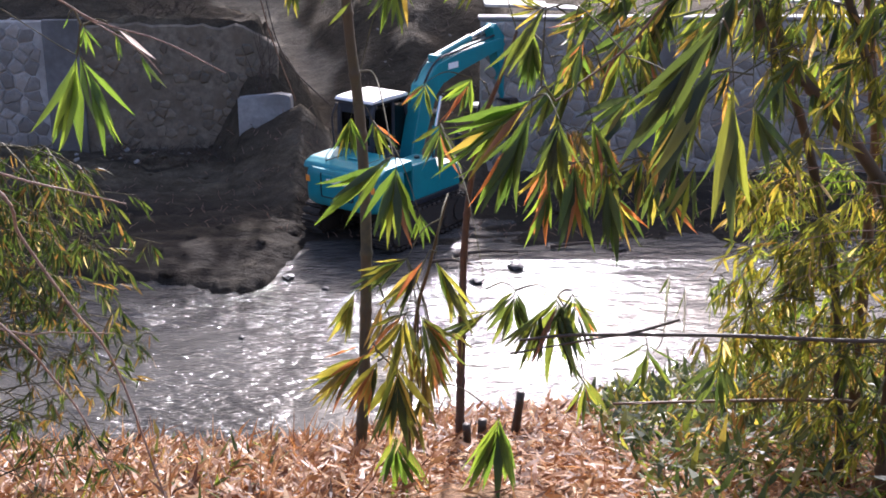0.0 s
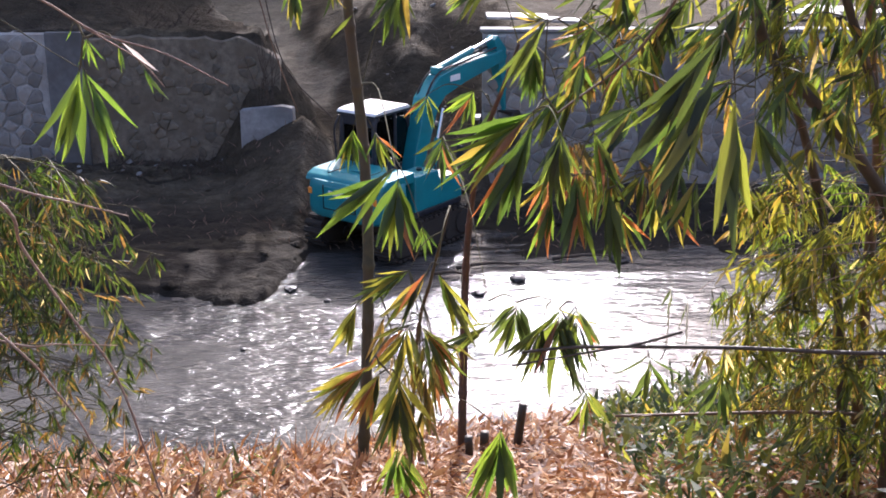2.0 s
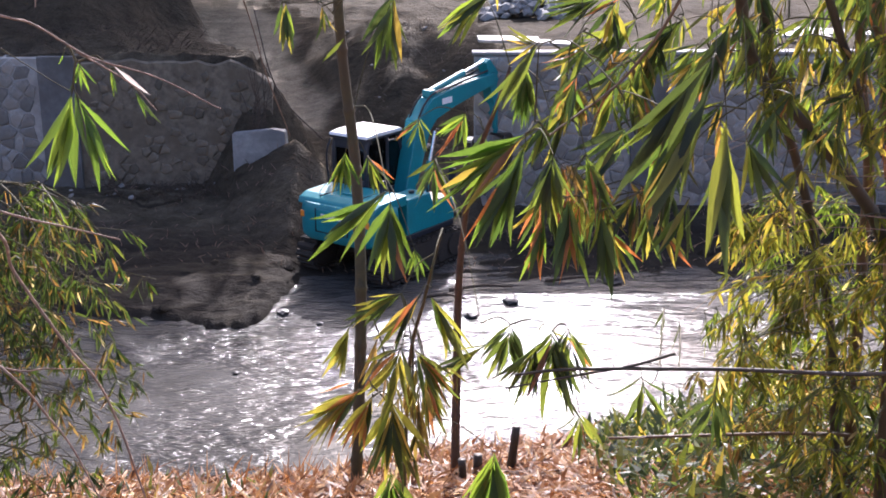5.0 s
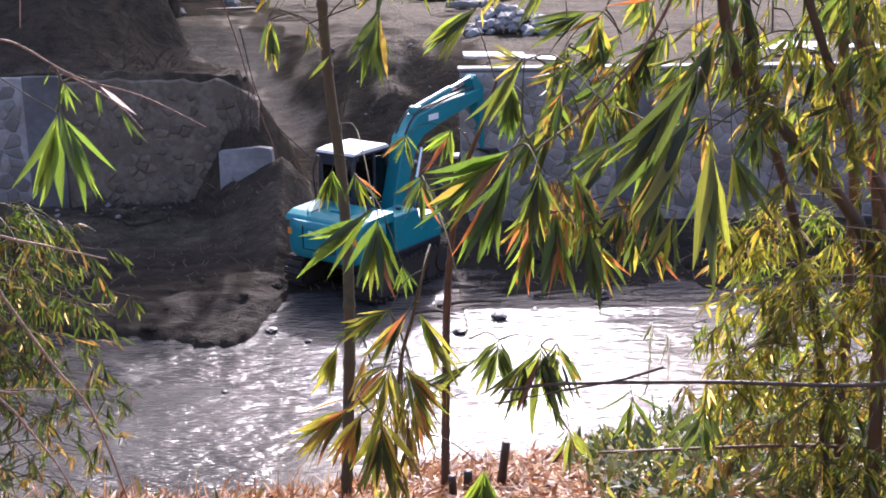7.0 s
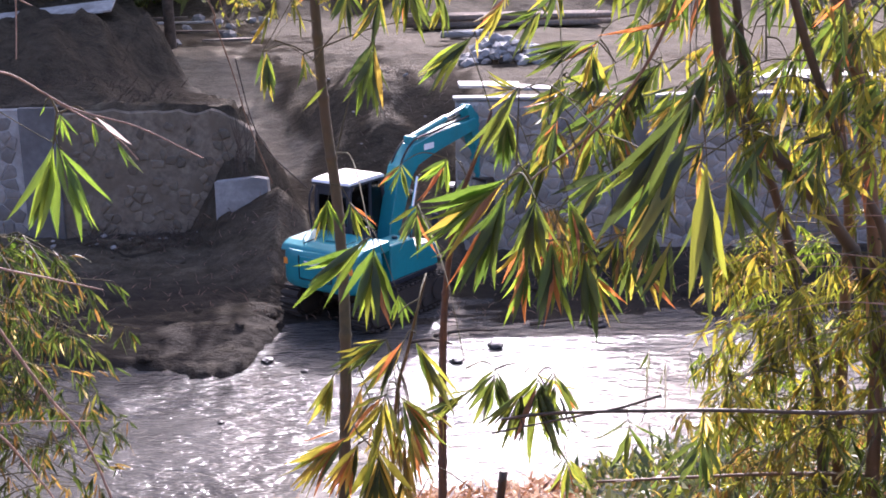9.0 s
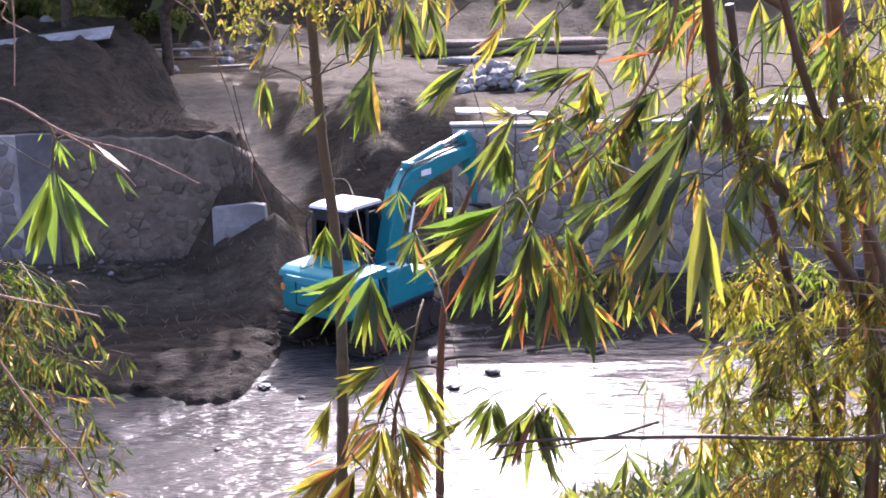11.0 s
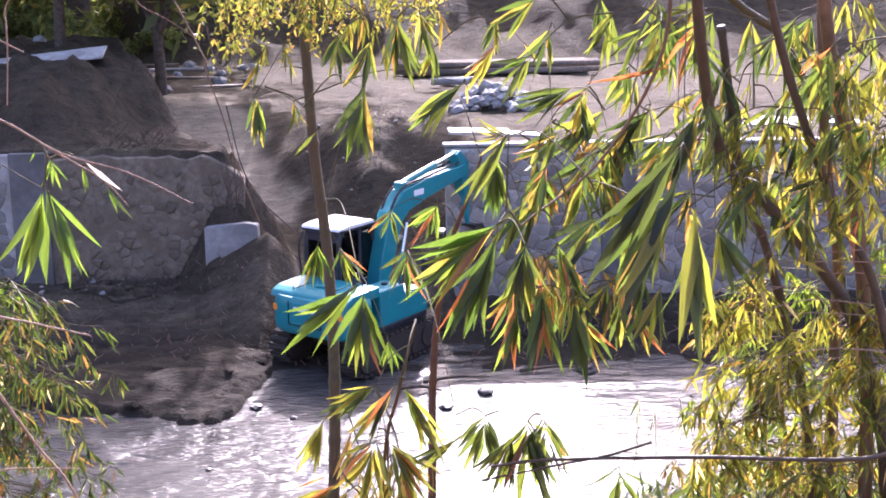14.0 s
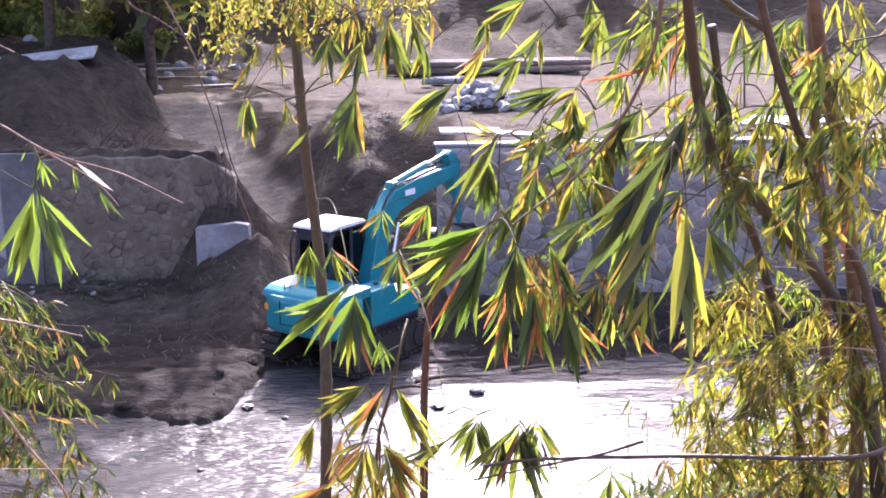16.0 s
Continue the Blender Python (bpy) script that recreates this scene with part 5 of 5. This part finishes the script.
# loose rubble on the slope and along the wall foot
bits = [part("rubble_stone", rough_lump(0.11, 60 + s, 0.5), STONE) for s in range(3)]
for i, c in enumerate(bits):
    c.location = (-1.2 + 0.5 * i, 25.6, at_ground(-1.2 + 0.5 * i, 25.6) + 0.03)
    tagged(c, "dusty brown rubble stone lying on earth", "stone", "loose rubble")
for k in range(26):
    if k % 2:
        x, y = rg.uniform(-2.2, 0.7), rg.uniform(24.6, 32)
    else:
        x, y = rg.uniform(-8.5, -4.3), rg.uniform(24.0, 24.7)
    s = rg.choice((0.2, 0.3, 0.4, 0.6))
    copy_thing(rg.choice(bits), pose(x, y, at_ground(x, y) + 0.03 * s, rg.uniform(0, 30), rg.uniform(0, 30), rg.uniform(0, 360)) @ Matrix.Diagonal((s, s, s, 1)))

# heap of grey stones on the plateau
pile = [part("heap_stone", rough_lump(0.19, 30 + s, 0.7, 1), CONCRETE) for s in range(4)]
for i, c in enumerate(pile):
    c.location = (1.2 + 0.5 * i, 31.0, at_ground(1.2 + 0.5 * i, 31.0) + 0.08)
    tagged(c, "rough pale grey building stone in a heap", "stone", "heap of building stones")
for k in range(95):
    u, v = rg.uniform(-1, 1), rg.uniform(-1, 1)
    h = max(0.0, 1 - (u * u + v * v)) * 0.5
    x, y = 2.25 + 1.05 * u, 31.3 + 0.7 * v
    copy_thing(rg.choice(pile), pose(x, y, at_ground(x, y) + h * rg.uniform(0.7, 1) + 0.06, rg.uniform(0, 40), rg.uniform(0, 40), rg.uniform(0, 360)) @ Matrix.Diagonal((rg.uniform(0.7, 1.3),) * 3 + (1,)))

# loose pale boards and slabs behind the coping
for x, y, w, d, a in ((1.5, 26.3, 1.3, 0.4, 4), (2.4, 25.8, 0.8, 0.3, -6), (7.6, 26.4, 1.3, 0.4, 5), (8.3, 27.2, 1.1, 0.5, -10), (9.3, 26.5, 1.0, 0.4, 3), (0.9, 25.6, 0.6, 0.25, 10)):
    ob = part("board", boxed((0, 0, 0.04), (w, d, 0.06), 0.008), BOARD)
    ob.matrix_world = pose(x, y, at_ground(x, y) + 0.10, 6, 2, a)
    tagged(ob, "pale weathered board lying in the sun", "board", "boards behind the wall")

# timber stack and pipes farther back
for k in range(9):
    y, z = 40 + 0.28 * (k % 5), at_ground(2.5, 40) + 0.12 + 0.22 * (k // 5)
    ob = smooth(part("log", rodded((0.2 - 0.3 * (k % 3), y, z), (5.8 + 0.4 * (k % 2), y + 0.1, z + 0.04), 0.11, 0.09, 12), WOOD))
    tagged(ob, "long weathered grey log in a stack", "log", "stack of logs")
for x, y in ((0.7, 36.5), (1.0, 37.1)):
    ob = smooth(part("pipe", rodded((x, y, at_ground(x, y) + 0.16), (x + 1.1, y + 0.1, at_ground(x, y) + 0.16), 0.10, n=20), CONCRETE))
    tagged(ob, "short pale concrete pipe on the bare earth", "pipe", "concrete pipes")

# dry stalks on the soiled wall beside the slope
st = new("dry_stalks")
for k in range(16):
    x = -3.55 + rg.uniform(-0.18, 0.18)
    q = spline([(x, 24.45 + rg.uniform(0, 0.25), 1.2), (x + rg.uniform(-0.1, 0.1), 24.5, 2.3), (x + rg.uniform(-0.3, 0.3), 24.45, rg.uniform(2.6, 3.9))], 5)
    part("stalk", tube(q, [0.014 * (1 - 0.7 * i / len(q)) for i in range(len(q))], 6), BARK, st)
for pts in (((-3.5, 24.3, 4.4), (-3.25, 24.3, 3.2), (-2.9, 24.2, 2.55), (-2.2, 24.0, 1.9)),):
    q = spline(pts, 8)
    part("stalk", tube(q, [0.012] * len(q), 7), BARK, st)
tagged(st, "bundle of dry brown stalks against the stone wall", "dry stalks")

# boards and stones left about on the ground behind the mound
for x, y, L, a, mt in ((-8.1, 43.5, 2.2, 4, BOARD), (-6.9, 40.2, 1.8, -8, WOOD), (-9.4, 45.0, 2.6, 10, WOOD), (-5.6, 37.5, 1.5, 14, WOOD)):
    ob = part("plank", boxed((0, 0, 0), (L, 0.24, 0.06), 0.008), mt)
    ob.matrix_world = pose(x, y, at_ground(x, y) + 0.05, 0, 0, a)
    tagged(ob, "weathered plank lying on bare ground", "plank", "planks about the building ground")
rw = random.Random(91)
for k in range(14):
    x, y, s = rw.uniform(-11, -4.6), rw.uniform(34.5, 46), rw.uniform(0.5, 1.5)
    copy_thing(rw.choice(pile), pose(x, y, at_ground(x, y) + 0.05 * s, rw.uniform(0, 40), 0, rw.uniform(0, 360)) @ Matrix.Diagonal((s, s, s, 1)))

# white sheeting on the mound
ob = part("roof_sheet", boxed((0, 0, 0), (3.4, 0.9, 0.05), 0.01), BOARD)
ob.matrix_world = pose(-8.7, 29.5, max(at_ground(-8.7, 29.5), at_ground(-7.6, 29.3)) + 0.02, 12, -6, 4)
tagged(ob, "long pale sheet of roofing on an earth mound", "roof sheet")


# ---- trees ----
def leaf_cloud(centres, radius, per, size, seed):
    rs = np.random.RandomState(seed)
    n = len(centres) * per
    c = np.repeat(np.array(centres), per, 0) + rs.normal(0, 1, (n, 3)) * np.array(radius) * 0.5
    a = rs.normal(0, 1, (n, 3))
    a /= np.linalg.norm(a, axis=1)[:, None]
    b = np.cross(a, rs.normal(0, 1, (n, 3)))
    b /= np.linalg.norm(b, axis=1)[:, None]
    L = size * rs.uniform(0.6, 1.4, (n, 1))
    V = np.stack([c - a * L, c + b * L * 0.35, c + a * L, c - b * L * 0.35], 1).reshape(-1, 3)
    F = np.arange(n * 4).reshape(-1, 4)
    return V.tolist(), F.tolist()


def tree(seed, height, spread, leaf, per=60):
    r = random.Random(seed)
    t = new("tree")
    top = Vector((r.uniform(-0.4, 0.4), 0, height * 0.6))
    q = spline([(0, 0, -0.4), (r.uniform(-0.15, 0.15), 0, height * 0.3), top], 6)
    V, F = tube(q, [0.085 - 0.05 * i / len(q) for i in range(len(q))], 10)
    tips = []
    for k in range(16):
        a = r.uniform(0, 6.28)
        foot = q[r.randint(4, len(q) - 1)]
        end = foot + Vector((math.cos(a) * spread * r.uniform(0.4, 1), math.sin(a) * spread * r.uniform(0.4, 1), r.uniform(0.05, 0.42) * height))
        w = spline([foot, foot.lerp(end, 0.5) + Vector((0, 0, 0.15)), end], 4)
        tube(w, [0.05 - 0.035 * i / len(w) for i in range(len(w))], 6, (V, F))
        tips += [tuple(end), tuple(foot.lerp(end, 0.65)), tuple(end + Vector((r.uniform(-.6, .6), r.uniform(-.6, .6), r.uniform(-.4, .3))))]
    smooth(part("trunk", (V, F), BARK, t))
    part("crown", leaf_cloud(tips, (spread * 0.34, spread * 0.34, spread * 0.26), per, leaf, seed), LEAF_FAR, t)
    return tagged(t, "dark green broadleaf tree beyond the building ground", "tree", "trees beyond the bank")


base = [tree(5, 5.5, 2.4, 0.17), tree(9, 4.6, 2.0, 0.15)]
spots = [(-9.3, 34.2), (-6.9, 35.6), (-13.5, 41), (-11.5, 54), (-19, 46), (-20, 52), (-15.5, 50), (-11.8, 46)]
for k, (x, y) in enumerate(spots):
    m = pose(x, y, at_ground(x, y) - 0.05, 0, 0, 77 * k) @ Matrix.Scale((0.95 + 0.12 * (k % 4)) * 1.95, 4)
    if k < 2:
        base[k].matrix_world = m
    else:
        copy_thing(base[k % 2], m)


def bush(seed, w, h, leaf, per=45):
    r = random.Random(seed)
    t = new("bush")
    V, F, tips = [], [], []
    for k in range(11):
        a = r.uniform(0, 6.28)
        end = Vector((math.cos(a) * w * r.uniform(0.2, 1), math.sin(a) * w * r.uniform(0.2, 1), h * r.uniform(0.4, 1)))
        q = spline([(0, 0, -0.1), end * 0.5 + Vector((0, 0, 0.1)), end], 4)
        tube(q, [0.02 - 0.014 * i / len(q) for i in range(len(q))], 6, (V, F))
        tips += [tuple(end), tuple(end * 0.7)]
    part("stem", (V, F), BARK, t)
    part("foliage", leaf_cloud(tips, (w * 0.4, w * 0.4, h * 0.3), per, leaf, seed), LEAF_FAR, t)
    return tagged(t, "low dark green scrub on the earth bank", "bush", "scrub on the far side")


bb = [bush(3, 0.9, 1.0, 0.10), bush(6, 0.7, 0.7, 0.09)]
for k, (x, y) in enumerate([(-13.6, 44.5), (-9.0, 47.0), (-16.4, 44.5), (-10.5, 47), (-14, 47), (-12.6, 45.8), (-10.2, 49.6), (-13.2, 49), (-11.8, 50.6), (-15.6, 47.2), (-8.9, 50.5)]):
    m = pose(x, y, at_ground(x, y), 0, 0, 50 * k) @ Matrix.Scale(0.9 + 0.2 * (k % 3), 4)
    if k < 2:
        bb[k].matrix_world = m
    else:
        copy_thing(bb[k % 2], m)


for k in range(14):
    x, y = -24 + 2.1 * (k % 7) + rg.uniform(-0.6, 0.6), (46 if k < 7 else 53) + rg.uniform(-2, 2)
    copy_thing(bb[k % 2], pose(x, y, at_ground(x, y), 0, 0, 61 * k) @ Matrix.Scale((1.9 if k < 7 else 3.0) + 0.4 * (k % 3), 4))

# dry brush and roots along the wall foot and on the mound
def brush(name, count, place, size, lab, cat, seed, material):
    rs = random.Random(seed)
    V, F = [], []
    for _ in range(count):
        x, y = place(rs)
        a = Vector((x, y, at_ground(x, y) - 0.02))
        b = a + Vector((rs.uniform(-1, 1), rs.uniform(-0.6, 0.4), rs.uniform(0.25, 1.0))) * size * rs.uniform(0.5, 1.2)
        m_ = a.lerp(b, 0.5) + Vector((rs.uniform(-.1, .1), 0, rs.uniform(0, .12))) * size
        tube([a, m_, b], [0.009, 0.007, 0.003], 4, (V, F))
    return tagged(part(name, (V, F), material), lab, cat, kind="stuff")


brush("dry_brush", 220, lambda r: (r.choice((-5.6, -4.9, -6.6, -4.4)) + r.gauss(0, 0.35), 24.55 + r.uniform(-0.5, 0.2)), 0.3, "tangled dry brush along the foot of the wall", "dry brush", 41, BARK)
brush("dry_roots", 380, lambda r: (r.uniform(-12, -5.2), 25.35 + abs(r.gauss(0, 0.9))), 0.32, "dry roots and grass over the wall top", "dry brush", 42, BARK)
brush("dry_stubble", 700, lambda r: (r.uniform(-9, 7), r.uniform(21.4, 24.5)), 0.16, "scattered dry stubble and twigs on the mud", "stubble", 43, TWIG)
brush("slope_scrub", 260, lambda r: (r.uniform(-1.7, 0.8), r.uniform(25.2, 31)), 0.14, "dry scrub on the dark earth slope", "scrub", 44, WOOD)

# ---- the walls' stones, last ----
wall_panel("wall_1", "grey rubble stone wall with raised pale joints", -12.6, -7.93, STONE, MORTAR, 1)
wall_panel("wall_2", "soiled brown rubble wall with earth over its stones", -7.20, -3.3, STONE_DIRTY, MORTAR_DIRTY, 2, skip=0.58, ragged=0.14, pitch=0.215, fall=0.45)
wall_panel("wall_3", "grey rubble stone wall with pale joints below a coping", 0.75, 3.92, STONE, MORTAR, 3)
wall_panel("wall_4", "grey rubble stone wall with pale joints behind bamboo", 4.62, 12.4, STONE, MORTAR, 4)
